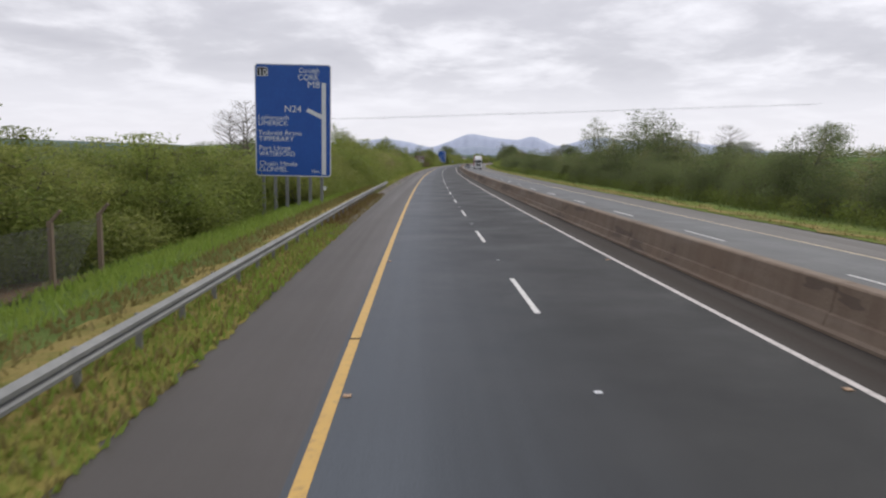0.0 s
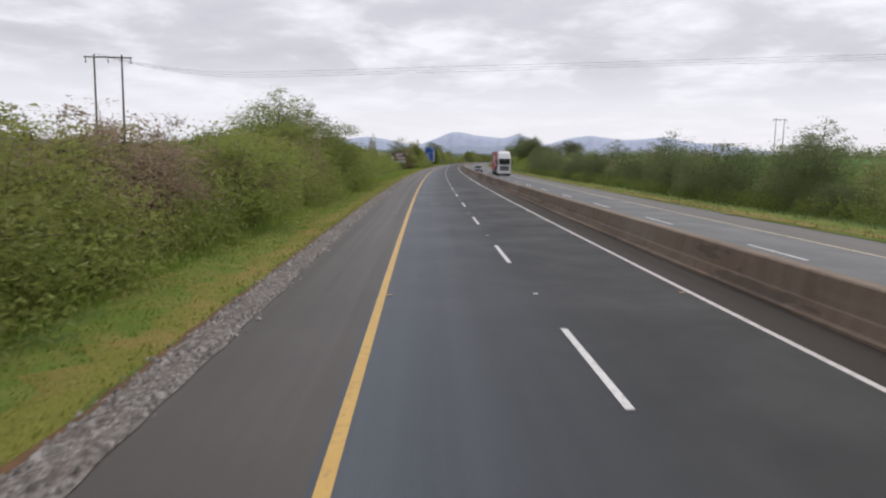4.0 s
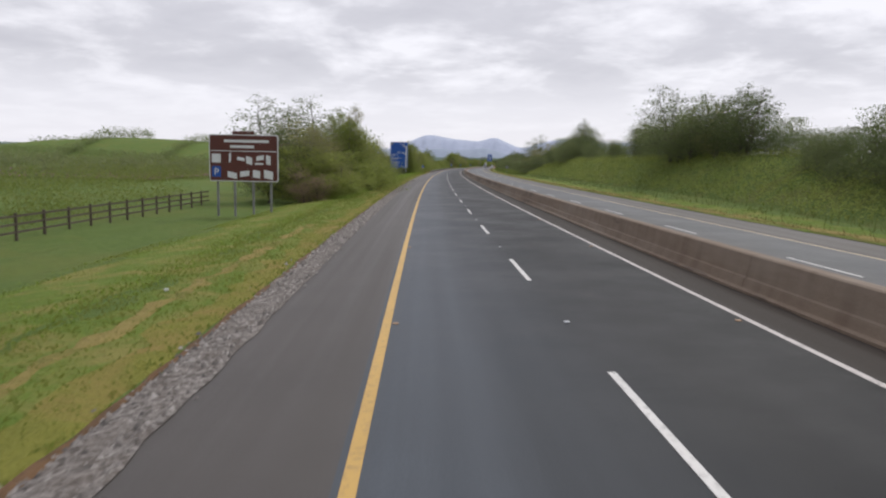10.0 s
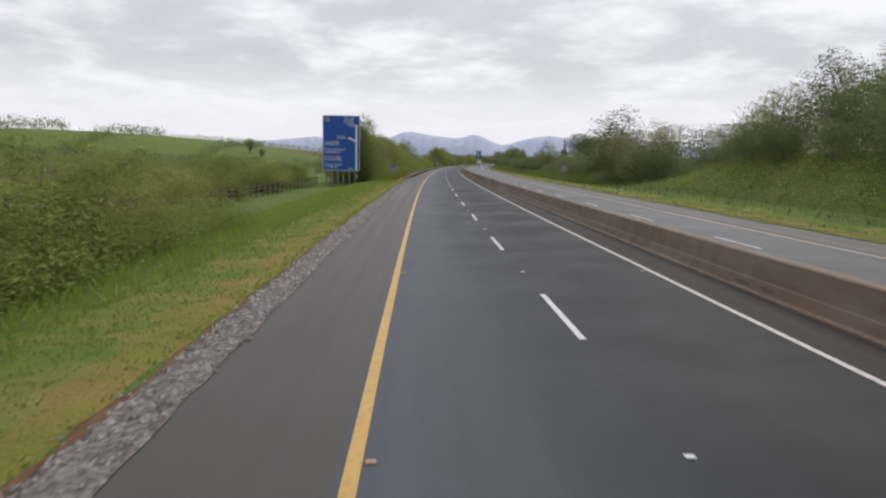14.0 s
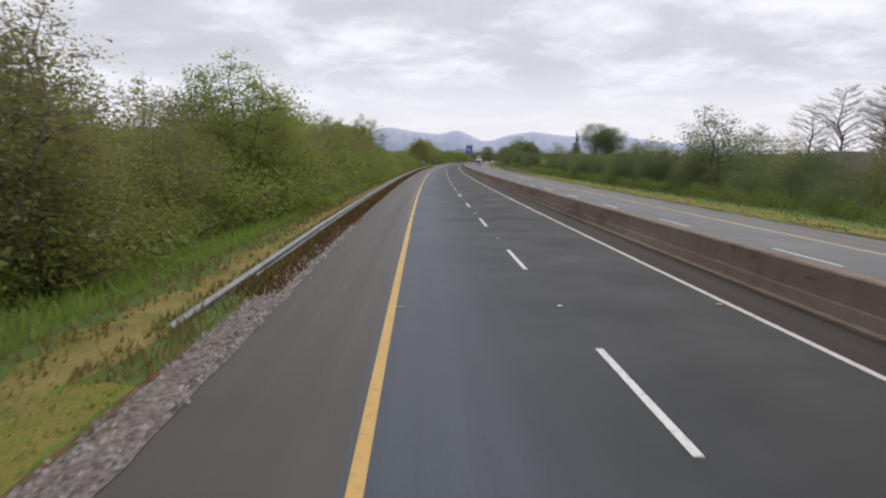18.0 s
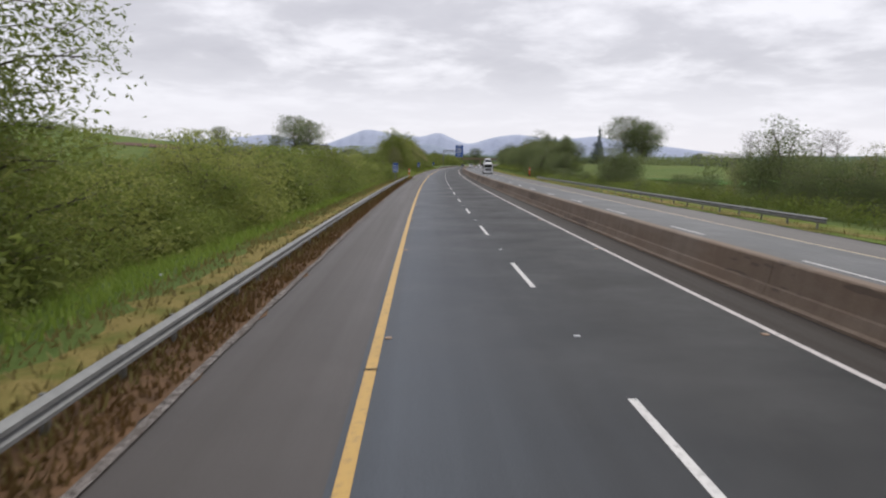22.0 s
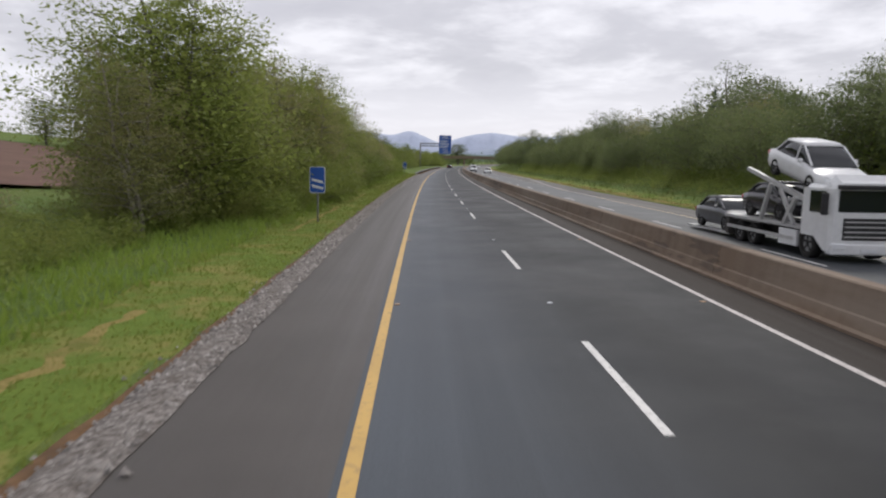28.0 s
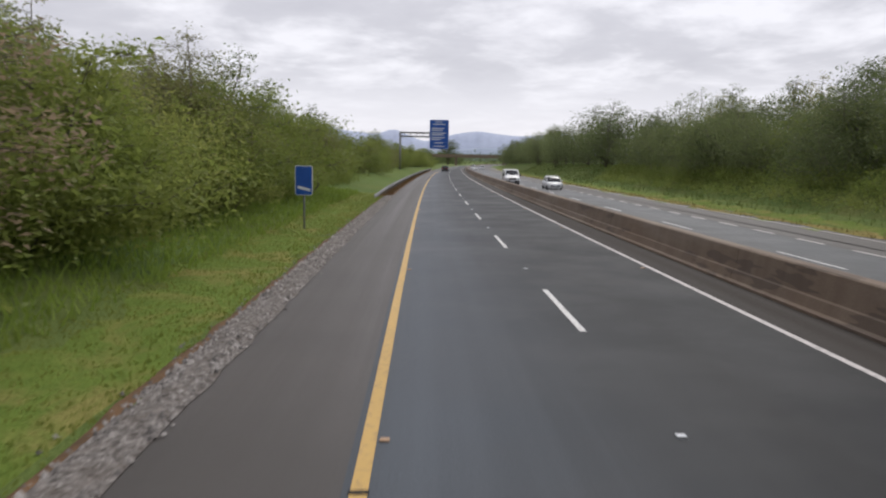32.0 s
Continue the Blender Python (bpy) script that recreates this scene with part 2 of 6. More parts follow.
M_TILLED = simple("tilled_red_soil", (0.105, 0.055, 0.038), (0.165, 0.09, 0.062), 0.25, 0.95, bump=0.5)

_c = Mat("stained_concrete", rough=0.85)
_v = _c.coord("UV", (1, 1, 1))
_st = _c.noise(1.0, _c.coord("UV", (0.25, 1.6, 1)), 5, 0.65)
_fi = _c.noise(22, _v, 4, 0.65)
_bl = _c.noise(0.22, _v, 3, 0.5)
_o = _c.ramp(_fi, (0.3, (0.150, 0.110, 0.080)), (0.75, (0.245, 0.185, 0.135)))
_o = _c.mix(_c.ramp(_st, (0.42, 0.0), (0.68, 0.6)), _o, (0.115, 0.075, 0.05))
_o = _c.mix(_c.ramp(_bl, (0.45, 0.0), (0.7, 0.5)), _o, (0.19, 0.125, 0.08))
_pa = _c.noise(1.0, _c.coord("UV", (0.6, 0.09, 1)), 4, 0.7)
_o = _c.mix(_c.ramp(_pa, (0.48, 0.0), (0.66, 0.6)), _o, (0.27, 0.225, 0.18))
_o = _c.mix(_c.ramp(_pa, (0.42, 0.55), (0.3, 0.0)), _o, (0.075, 0.056, 0.044))
_c.color(_o).bump(_fi, 0.3, 0.01)
M_CONCRETE = _c.m


def leaf_mat(name, lo, hi, other, thin=0.5):
    a = Mat(name, rough=0.6, spec=0.2)
    n = a.noise(0.7, a.coord("Object"), 3, 0.6)
    isl = a.node("ShaderNodeNewGeometry").outputs["Random Per Island"]
    c = a.mix(isl, lo, hi)
    c = a.mix(a.ramp(n, (0.4, 0.0), (0.7, 0.55)), c, other)
    r = a.random()
    c = a.mix(a.ramp(r, (0.0, 0.0), (1.0, 0.55)), c, tuple(0.5 * (x + y) for x, y in zip(hi, other)))
    c = a.mix(1.0, c, a.ramp(r, (0.0, 0.78), (1.0, 1.2)), "MULTIPLY")
    a.color(c)
    t = a.node("ShaderNodeBsdfTranslucent")
    a.link(c, t.inputs[0])
    m = a.node("ShaderNodeMixShader")
    m.inputs[0].default_value = thin
    a.link(a.b.outputs[0], m.inputs[1])
    a.link(t.outputs[0], m.inputs[2])
    a.link(m.outputs[0], a.nt.nodes["Material Output"].inputs[0])
    return a.m


M_LEAF_SHRUB = leaf_mat("shrub_leaves", (0.150, 0.212, 0.044), (0.285, 0.360, 0.086), (0.258, 0.240, 0.080))
M_LEAF_WILLOW = leaf_mat("willow_leaves", (0.200, 0.255, 0.058), (0.365, 0.415, 0.116), (0.295, 0.262, 0.100))
M_LEAF_BIRCH = leaf_mat("birch_leaves", (0.190, 0.216, 0.074), (0.335, 0.352, 0.132), (0.315, 0.246, 0.134))
M_LEAF_DARK = leaf_mat("dark_broad_leaves", (0.112, 0.155, 0.062), (0.205, 0.258, 0.100), (0.172, 0.172, 0.092))
M_LEAF_FIR = leaf_mat("conifer_needles", (0.047, 0.076, 0.073), (0.092, 0.136, 0.110), (0.084, 0.101, 0.091), 0.1)
M_LEAF_RUST = leaf_mat("rusty_spring_twigs", (0.269, 0.185, 0.144), (0.421, 0.304, 0.217), (0.252, 0.236, 0.133))


# ---- mesh helpers ----
def mesh_from(name, verts, faces, mat, smooth=False, uvs=None):
    me = bpy.data.meshes.new(name)
    me.from_pydata(verts, [], faces)
    if uvs is not None:
        layer = me.uv_layers.new(name="UVMap")
        idx = np.empty(len(me.loops), dtype=np.int32)
        me.loops.foreach_get("vertex_index", idx)
        layer.data.foreach_set("uv", np.asarray(uvs, dtype=np.float32)[idx].ravel())
    if mat is not None:
        for m in mat if isinstance(mat, (list, tuple)) else (mat,):
            me.materials.append(m)
    if smooth:
        me.polygons.foreach_set("use_smooth", [True] * len(me.polygons))
    return me


def adopt(ob, parent):
    if parent is not None:
        ob.parent = parent
    return ob


def part(name, bm, mat, parent=None, label="", smooth=False):
    """Links a bmesh, or a mesh, as one object under its thing."""
    if isinstance(bm, bmesh.types.BMesh):
        me = bpy.data.meshes.new(name)
        bm.to_mesh(me)
        bm.free()
        me.materials.append(mat)
        if smooth:
            me.polygons.foreach_set("use_smooth", [True] * len(me.polygons))
    else:
        me = bm
    return tagged(adopt(new(name, me), parent), label)


def box(bm, x0, x1, y0, y1, z0, z1, bevel=0.0):
    made = bmesh.ops.create_cube(bm, size=1.0)["verts"]
    bmesh.ops.scale(bm, vec=(x1 - x0, y1 - y0, z1 - z0), verts=made)
    bmesh.ops.translate(bm, vec=((x0 + x1) / 2, (y0 + y1) / 2, (z0 + z1) / 2), verts=made)
    if bevel:
        edges = {e for v in made for e in v.link_edges}
        bmesh.ops.bevel(bm, geom=list(edges), offset=bevel, segments=2, affect="EDGES", profile=0.5)
    return bm


def boxed(*a, bevel=0.0):
    return box(bmesh.new(), *a, bevel=bevel)


def tube_data(points, radii, sides, verts, faces):
    """Appends a tapered tube along the points."""
    base = len(verts)
    pts = [Vector(p) for p in points]
    for i, p in enumerate(pts):
        d = (pts[min(i + 1, len(pts) - 1)] - pts[max(i - 1, 0)]).normalized()
        a = d.orthogonal().normalized()
        b = d.cross(a)
        for k in range(sides):
            t = 2 * math.pi * k / sides
            verts.append(tuple(p + (a * math.cos(t) + b * math.sin(t)) * radii[i]))
    for i in range(len(pts) - 1):
        for k in range(sides):
            k2 = (k + 1) % sides
            faces.append((base + i * sides + k, base + i * sides + k2, base + (i + 1) * sides + k2, base + (i + 1) * sides + k))
    faces.append(tuple(base + k for k in reversed(range(sides))))
    faces.append(tuple(base + (len(pts) - 1) * sides + k for k in range(sides)))


def tube(name, points, radii, sides, mat, parent=None, label=""):
    v, f = [], []
    tube_data(points, radii if isinstance(radii, (list, tuple)) else [radii] * len(points), sides, v, f)
    return part(name, mesh_from(name, v, f, mat, True), None, parent, label)


def sweep(name, profile, s0, s1, step, mat, closed=False, smooth=False):
    """A profile of (w, z) drawn along the road from s0 to s1, with (w, s) as its texture coordinates."""
    n = max(2, int(round((s1 - s0) / step)) + 1)
    ss = np.linspace(s0, s1, n)
    run = [0.0]
    for a, b in zip(profile, profile[1:]):
        run.append(run[-1] + math.hypot(b[0] - a[0], b[1] - a[1]))
    verts, uvs, faces = [], [], []
    k = len(profile)
    for s in ss:
        a = heading(s)
        cx, cy, ca, sa = np.interp(s, LINE_S, LINE_X), np.interp(s, LINE_S, LINE_Y), math.cos(a), math.sin(a)
        for (w, z), r in zip(profile, run):
            verts.append((cx + w * ca, cy - w * sa, z))
            uvs.append((profile[0][0] + r, s))
    for i in range(n - 1):
        for j in range(k if closed else k - 1):
            j2 = (j + 1) % k
            faces.append((i * k + j, i * k + j2, (i + 1) * k + j2, (i + 1) * k + j))
    if closed:
        faces.append(tuple(reversed(range(k))))
        faces.append(tuple((n - 1) * k + j for j in range(k)))
    return mesh_from(name, verts, faces, mat, smooth, uvs)


# ---- ground ----
W_EDGE_L, W_EDGE_R = -12.2, 10.3


def ease(x, a, b):
    t = np.clip((x - a) / (b - a), 0, 1)
    return t * t * (3 - 2 * t)


def bank_right(s):
    """How high the bank rises beside the far carriageway."""
    return 0.35 + 4.0 * ease(s, 312, 348) * (1 - ease(s, 455, 500)) + 2.7 * ease(s, 788, 828) * (1 - ease(s, 1250, 1400))


def ground_z(s, w):
    """Height of the open ground beside the road."""
    s, w = np.asarray(s, float), np.asarray(w, float)
    z = road_z(w) - 0.02
    z = np.where((w > -11.5) & (w < 10.2), -0.9, z)
    left = np.clip(-w - 12.6, 0, None)
    drop = 1.5 * (1 - ease(s, 70, 110)) + 0.8 * ease(s, 70, 110) * (1 - ease(s, 505, 540)) + 1.5 * ease(s, 505, 540) * (1 - ease(s, 760, 800)) - 0.9 * ease(s, 835, 870) * (1 - ease(s, 1100, 1300))
    zl = -0.28 - drop * ease(left, 1.2, 10.0)
    hill = 14 * ease(left, 60, 280) * (1 - ease(left, 300, 460)) * ease(s, 740, 850) * (1 - ease(s, 1000, 1300)) + 5 * ease(left, 25, 90) * ease(s, 770, 830) * (1 - ease(s, 1000, 1200))
    zl = zl + hill + 1.5 * ease(left, 150, 900)
    z = np.where(w < -11.9, zl, z)
    right = np.clip(w - 10.3, 0, None)
    zr = -0.26 + bank_right(s) * ease(right, 2.0, 12.5) + 7.5 * ease(right, 70, 330) * (1 - ease(s, 480, 600)) + 5.0 * ease(right, 200, 900)
    z = np.where(w > 10.5, zr, z)
    far = np.clip(np.hypot(w, np.clip(s - 900, 0, None)) - 900, 0, None)
    return z + 0.004 * far


def build_ground():
    ws = np.concatenate([-np.geomspace(2600, 60, 22), np.arange(-56, -28, 4.0), np.arange(-28, -13, 1.0), [-12.65, -12.2, -11.6, -10, 0, 9.2, 10.15, 10.6], np.arange(11.2, 30, 1.2), np.arange(30, 62, 4.0), np.geomspace(66, 2600, 22)])
    ss = np.concatenate([np.arange(S0, -20, 20.0), np.arange(-20, 1100, 5.0), np.arange(1100, 1500, 20.0), np.geomspace(1500, S1 - 5, 24)])
    wg, sg = np.meshgrid(ws, ss)
    x, y = plan(sg, wg)
    z = ground_z(sg, wg)
    rough = np.random.RandomState(3).normal(0, 1, z.shape) * np.clip((np.abs(wg) - 13.5) / 10, 0, 1) * 0.10
    z = z + rough
    k = len(ws)
    verts = np.stack([x, y, z], -1).reshape(-1, 3).tolist()
    faces = [(i * k + j, i * k + j + 1, (i + 1) * k + j + 1, (i + 1) * k + j) for i in range(len(ss) - 1) for j in range(k - 1)]
    me = mesh_from("ground", verts, faces, (M_GROUND, M_BANK), True)
    bank = [int(14.0 < ws[j] < 30.0) for j in range(k - 1)]
    me.polygons.foreach_set("material_index", bank * (len(ss) - 1))
    tagged(new("ground", me), "green grassland and fields beside the motorway", "ground", kind="structure")


build_ground()


def strip_w(w0, w1, lift=0.0):
    ws = [w0, w1] if w0 * w1 >= 0 else [w0, 0, w1]
    return [(w, float(road_z(w)) + lift) for w in ws]


R0, R1 = -60.0, 2600.0
road = tagged(new("road"), "wet dark grey asphalt motorway with two carriageways", "road", kind="structure")
for nm, a, b, mat, lab in (
    ("hard_shoulder", W_EDGE_L, -9.46, M_SHOULDER, "brownish worn asphalt hard shoulder"),
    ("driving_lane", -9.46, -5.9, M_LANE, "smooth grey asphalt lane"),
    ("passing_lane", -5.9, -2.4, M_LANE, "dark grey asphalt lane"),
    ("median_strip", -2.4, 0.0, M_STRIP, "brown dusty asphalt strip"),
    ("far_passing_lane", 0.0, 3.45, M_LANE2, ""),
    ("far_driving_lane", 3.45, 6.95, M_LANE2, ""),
    ("far_hard_shoulder", 6.95, W_EDGE_R, M_SHOULDER, ""),
):
    part(nm, sweep(nm, strip_w(a, b), R0, R1, 10, mat), None, road, lab)


def line(name, w, width, mat, label=""):
    part(name, sweep(name, [(w - width / 2, float(road_z(w - width / 2)) + 0.004), (w + width / 2, float(road_z(w + width / 2)) + 0.004)], R0, R1, 10, mat), None, road, label)


line("yellow_edge_line", -9.30, 0.165, M_YELLOW_LINE, "solid yellow painted edge line")
line("white_edge_line", -2.40, 0.125, M_WHITE_LINE, "solid white painted edge line")
line("far_inner_line", 0.06, 0.15, M_WHITE_LINE)
part("far_outer_line", sweep("far_outer_line", strip_w(6.88, 7.02, 0.004), R0, 872, 10, M_FAR_LINE), None, road)

DASH_MESH = boxed(-0.06, 0.06, -4.05, 0.0, 0.0, 0.006)
STUD_MESH = boxed(-0.055, 0.055, -0.045, 0.045, 0.0, 0.02, bevel=0.008)


def as_mesh(bm, name, mat):
    me = bpy.data.meshes.new(name)
    bm.to_mesh(me)
    bm.free()
    me.materials.append(mat)
    return me


DASH_MESH = as_mesh(DASH_MESH, "lane_dash", M_DASH)
STUD_WHITE = as_mesh(STUD_MESH, "road_stud", M_SIGN_WHITE)
STUD_AMBER = STUD_WHITE.copy()
STUD_AMBER.materials[0] = simple("amber_stud", (0.42, 0.25, 0.13), (0.5, 0.33, 0.2), 8, 0.4, bump=0.0)


def lay(name, me, s, w):
    ob = new(name, me)
    ob.parent = road
    x, y = plan(s, w)
    a = math.degrees(heading(s))
    ob.matrix_basis = pose(float(x), float(y), float(road_z(w)) + 0.002, 0, math.degrees(math.atan(FALL)) * (-1 if w < 0 else 1), -a)
    return ob


dash_ends = [5.6 + 12 * k for k in range(0, 68)] + [827.0 + 12 * k for k in range(0, 70)]
for e in dash_ends:
    lay("lane_dash", DASH_MESH, e, -5.9)
    if e < 1100:
        lay("road_stud", STUD_WHITE, e + 3.2, -5.9)
        lay("road_stud", STUD_AMBER, e + 3.2, -9.13)
        lay("road_stud", STUD_AMBER, e + 3.2, -2.62)
for k in range(-18, 90):
    lay("lane_dash", DASH_MESH, 222.7 + 12.0 * k, 3.45)


GAP_MESH = as_mesh(boxed(-0.10, 0.10, -0.04, 0.04, 0.003, 0.008), "line_gap", M_STRIP)
for e in (11.7, 95.0, 170.5, 262.0, 341.0, 430.0, 547.0, 631.0, 706.0, 781.0, 824.4, 901.0):
    lay("line_gap", GAP_MESH, e, -9.30)


# the joining lane beside the far carriageway, which tapers off towards the drive's start
def joining_lane():
    def edge(s):
        return 6.95 + 3.6 * float(ease(s, 862, 935))

    ss = np.arange(850, 1260, 6.0)
    for name, off0, off1, lift, mat in (("joining_lane", None, 1.6, 0.03, M_SHOULDER), ("joining_edge_line", -0.08, 0.08, 0.036, M_WHITE_LINE)):
        verts, uvs, faces = [], [], []
        for s in ss:
            for w in (8.2 if off0 is None else edge(s) + off0, edge(s) + off1 + 1.2 * (off0 is None)):
                x, y = plan(s, w)
                verts.append((float(x), float(y), float(road_z(w)) + lift))
                uvs.append((w, s))
        for i in range(len(ss) - 1):
            faces.append((i * 2, i * 2 + 1, i * 2 + 3, i * 2 + 2))
        part(name, mesh_from(name, verts, faces, mat, False, uvs), None, road)
    short = as_mesh(boxed(-0.09, 0.09, -2.0, 0.0, 0.0, 0.006), "merge_dash", M_WHITE_LINE)
    for k in range(60):
        lay("merge_dash", short, 884.0 + 4.0 * k, 6.95)


joining_lane()

# gravel and soil beside the near shoulder
verge = tagged(new("verge"), "grass verge with a gravel edge beside the shoulder", "verge", kind="structure")
RAIL_A, RAIL_B, RAIL_C = (-50.0, 79.0), (523.0, 751.0), (952.0, 1130.0)


def ragged(name, w0, w1, s0, s1, step, mat, lift, wob0, wob1, seed, label="", bulge=0.0, tuck=0.0):
    """A strip of ground with uneven edges, laid over the ground."""
    rng = np.random.RandomState(seed)
    n = int((s1 - s0) / step) + 1
    ss = np.linspace(s0, s1, n)
    verts, faces = [], []
    for s in ss:
        a, b = w0 + rng.normal(0, wob0), w1 + rng.normal(0, wob1)
        for t in (0, 0.33, 0.67, 1):
            w = a + (b - a) * t
            x, y = plan(s, w)
            base = float(ground_z(s, w)) if w < -11.95 or w > 10.6 else float(road_z(w))
            verts.append((float(x), float(y), base + lift + (bulge + rng.normal(0, 0.012) if 0 < t < 1 else -tuck)))
    for i in range(n - 1):
        for j in range(3):
            faces.append((i * 4 + j, i * 4 + j + 1, i * 4 + 5 + j, i * 4 + 4 + j))
    return part(name, mesh_from(name, verts, faces, mat, True), None, verge, label)


for s0, s1 in ((42, 542), (753, 956)):
    ragged("gravel_edge", -12.38, -11.60, s0, s1, 0.7, M_GRAVEL, 0.012, 0.03, 0.025, int(s0), "grey loose gravel edge", 0.03)
ragged("rail_grass", -13.5, -11.55, -50, 34, 0.2, M_OCHRE, 0.03, 0.12, 0.06, 79, "rough olive grass under the guardrail", 0.04, 0.02)
ragged("soil_edge", -13.3, -11.6, 27, 46, 0.6, M_SOIL, 0.015, 0.12, 0.03, 77, "brown soil and stones under the guardrail", 0.03)
ragged("edge_kerb", -11.80, -11.67, 545, 755, 1.5, M_GRAVEL, 0.03, 0.015, 0.015, 78, "pale concrete edge strip")
for s0, s1 in ((536, 755), (954, 1130)):
    ragged("soil_edge", -13.4, -11.74, s0, s1, 0.8, M_SOIL, 0.012, 0.12, 0.08, int(s0 + 99), "brown soil and dead grass under the guardrail", 0.03)
ragged("mown_grass", -15.6, -12.46, 66, 520, 1.0, M_VERGE, 0.03, 0.3, 0.06, 5, "short yellow-green mown grass", tuck=0.035)
for s0, s1 in ((48, 522), (752, 958)):
    ragged("soil_fringe", -12.50, -12.34, s0, s1, 0.8, M_SOIL, 0.022, 0.04, 0.03, int(s0) + 40, "reddish-brown soil fringe between gravel and grass", 0.02, 0.02)
ragged("mown_grass", -15.6, -12.46, 750, 960, 1.0, M_VERGE, 0.03, 0.25, 0.06, 6, tuck=0.035)
ragged("mown_grass", -20.5, -15.5, 288, 346, 1.5, M_VERGE, 0.05, 0.3, 0.1, 15, bulge=0.02, tuck=0.06)
ragged("ochre_grass", -13.6, -12.48, 60, 520, 0.7, M_OCHRE, 0.04, 0.3, 0.04, 25, "yellow-ochre mown grass along the gravel", 0.01, 0.045)
for s0, s1 in ((756, 767), (770, 784), (787, 800), (816, 832), (838, 850), (196, 214), (240, 262), (280, 318), (352, 364), (474, 492)):
    ragged("straw_trail", -14.35, -13.95, s0, s1, 0.6, M_DRY, 0.045, 0.12, 0.12, int(s0), "trail of straw-coloured cut grass", 0.01, 0.03)
ragged("dry_grass", -14.3, -13.2, -50, 80, 0.9, M_DRY, 0.05, 0.2, 0.15, 7, "straw-coloured cut grass", tuck=0.05)
ragged("dry_grass", -14.4, -13.2, 512, 755, 0.9, M_DRY, 0.05, 0.2, 0.15, 8, tuck=0.05)
ragged("mown_grass", 10.25, 13.8, -50, 1200, 2.0, M_VERGE, 0.03, 0.1, 0.3, 9)
ragged("dry_grass", 11.0, 12.2, -50, 1200, 2.0, M_DRY, 0.06, 0.4, 0.3, 10)

# ---- median barrier ----
BARRIER = [(-1.24, -0.06), (-1.24, 0.03), (-1.12, 0.06), (-1.06, 0.27), (-1.01, 0.30), (-0.93, 0.80), (-0.89, 0.83), (-0.60, 0.83), (-0.56, 0.80), (-0.48, 0.30), (-0.43, 0.27), (-0.37, 0.06), (-0.27, 0.03), (-0.27, -0.06)]
barrier = tagged(new("median_barrier"), "low stepped concrete median barrier stained brown", "barrier")
for k in range(101):
    part("barrier_segment", sweep("barrier_segment", BARRIER, R0 + 12 * k, R0 + 12 * k + 11.975, 6, M_CONCRETE, closed=True), None, barrier)
part("barrier_run", sweep("barrier_run", BARRIER, R0 + 1212, 2000, 8, M_CONCRETE, closed=True), None, barrier)

# ---- guardrails ----
BEAM = [(0.0, 0.0), (0.035, 0.03), (0.08, 0.055), (0.08, 0.105), (0.015, 0.15), (0.08, 0.195), (0.08, 0.25), (0.035, 0.28), (0.0, 0.31)]


def guardrail(s0, s1, w, side, base, ramp0=0.0, ramp1=0.0, spacing=2.0):
    """side: +1 when the traffic is to the right of the rail. ramps: metres over which an end slopes down to the ground."""
    thing = tagged(new("guardrail"), "galvanised steel guardrail on posts along the verge", "guardrail")
    n = int((s1 - s0) / 2) + 1
    ss = np.linspace(s0, s1, n)
    front = [(w + side * a, z) for a, z in BEAM] + [(w + side * (a - 0.006), z) for a, z in reversed(BEAM)]
    k = len(front)
    verts, faces = [], []
    for s in ss:
        f = 1.0
        if ramp0 and s < s0 + ramp0:
            f = (s - s0) / ramp0
        if ramp1 and s > s1 - ramp1:
            f = (s1 - s) / ramp1
        h = base + 0.37 * f - 0.04 * (1 - f)
        out = -side * 0.5 * (1 - f)
        for a, z in front:
            x, y = plan(s, a + out)
            verts.append((float(x), float(y), h + z))
    for i in range(n - 1):
        for j in range(k):
            j2 = (j + 1) % k
            faces.append((i * k + j, i * k + j2, (i + 1) * k + j2, (i + 1) * k + j))
    faces.append(tuple(range(k)))
    faces.append(tuple((n - 1) * k + j for j in range(k)))
    part("beam", mesh_from("beam", verts, faces, M_STEEL, False), None, thing, "corrugated galvanised steel beam")
    post = as_mesh(boxed(-0.05, 0.05, -0.03, 0.03, -0.5, 0.66, bevel=0.006), "post", M_POST)
    s = s0 + max(1.0, ramp0 * 0.4)
    while s < s1 - max(0.5, ramp1 * 0.4):
        f = min(1.0, (s - s0) / ramp0 if ramp0 else 1.0, (s1 - s) / ramp1 if ramp1 else 1.0)
        ob = new("post", post)
        ob.parent = thing
        ob.matrix_basis = on_road(s, w - side * (0.06 + 0.5 * (1 - f)), base - 0.45 * (1 - f))
        s += spacing
    return thing


guardrail(*RAIL_A, -12.55, 1, -0.30)
guardrail(*RAIL_B, -12.62, 1, -0.43, ramp0=14.0)
guardrail(*RAIL_C, -12.6, 1, -0.30, ramp0=8.0)
guardrail(655.0, 754.0, 11.3, -1, -0.26, spacing=3.0)


# ---- signs ----
def text_mesh(body, size, align="LEFT"):
    cu = bpy.data.curves.new("lettering", "FONT")
    cu.body, cu.size, cu.align_x, cu.extrude = body, size, align, 0.0
    ob = bpy.data.objects.new("lettering", cu)
    scene.collection.objects.link(ob)
    me = bpy.data.meshes.new_from_object(ob.evaluated_get(bpy.context.evaluated_depsgraph_get()))
    bpy.data.objects.remove(ob)
    bpy.data.curves.remove(cu)
    return me


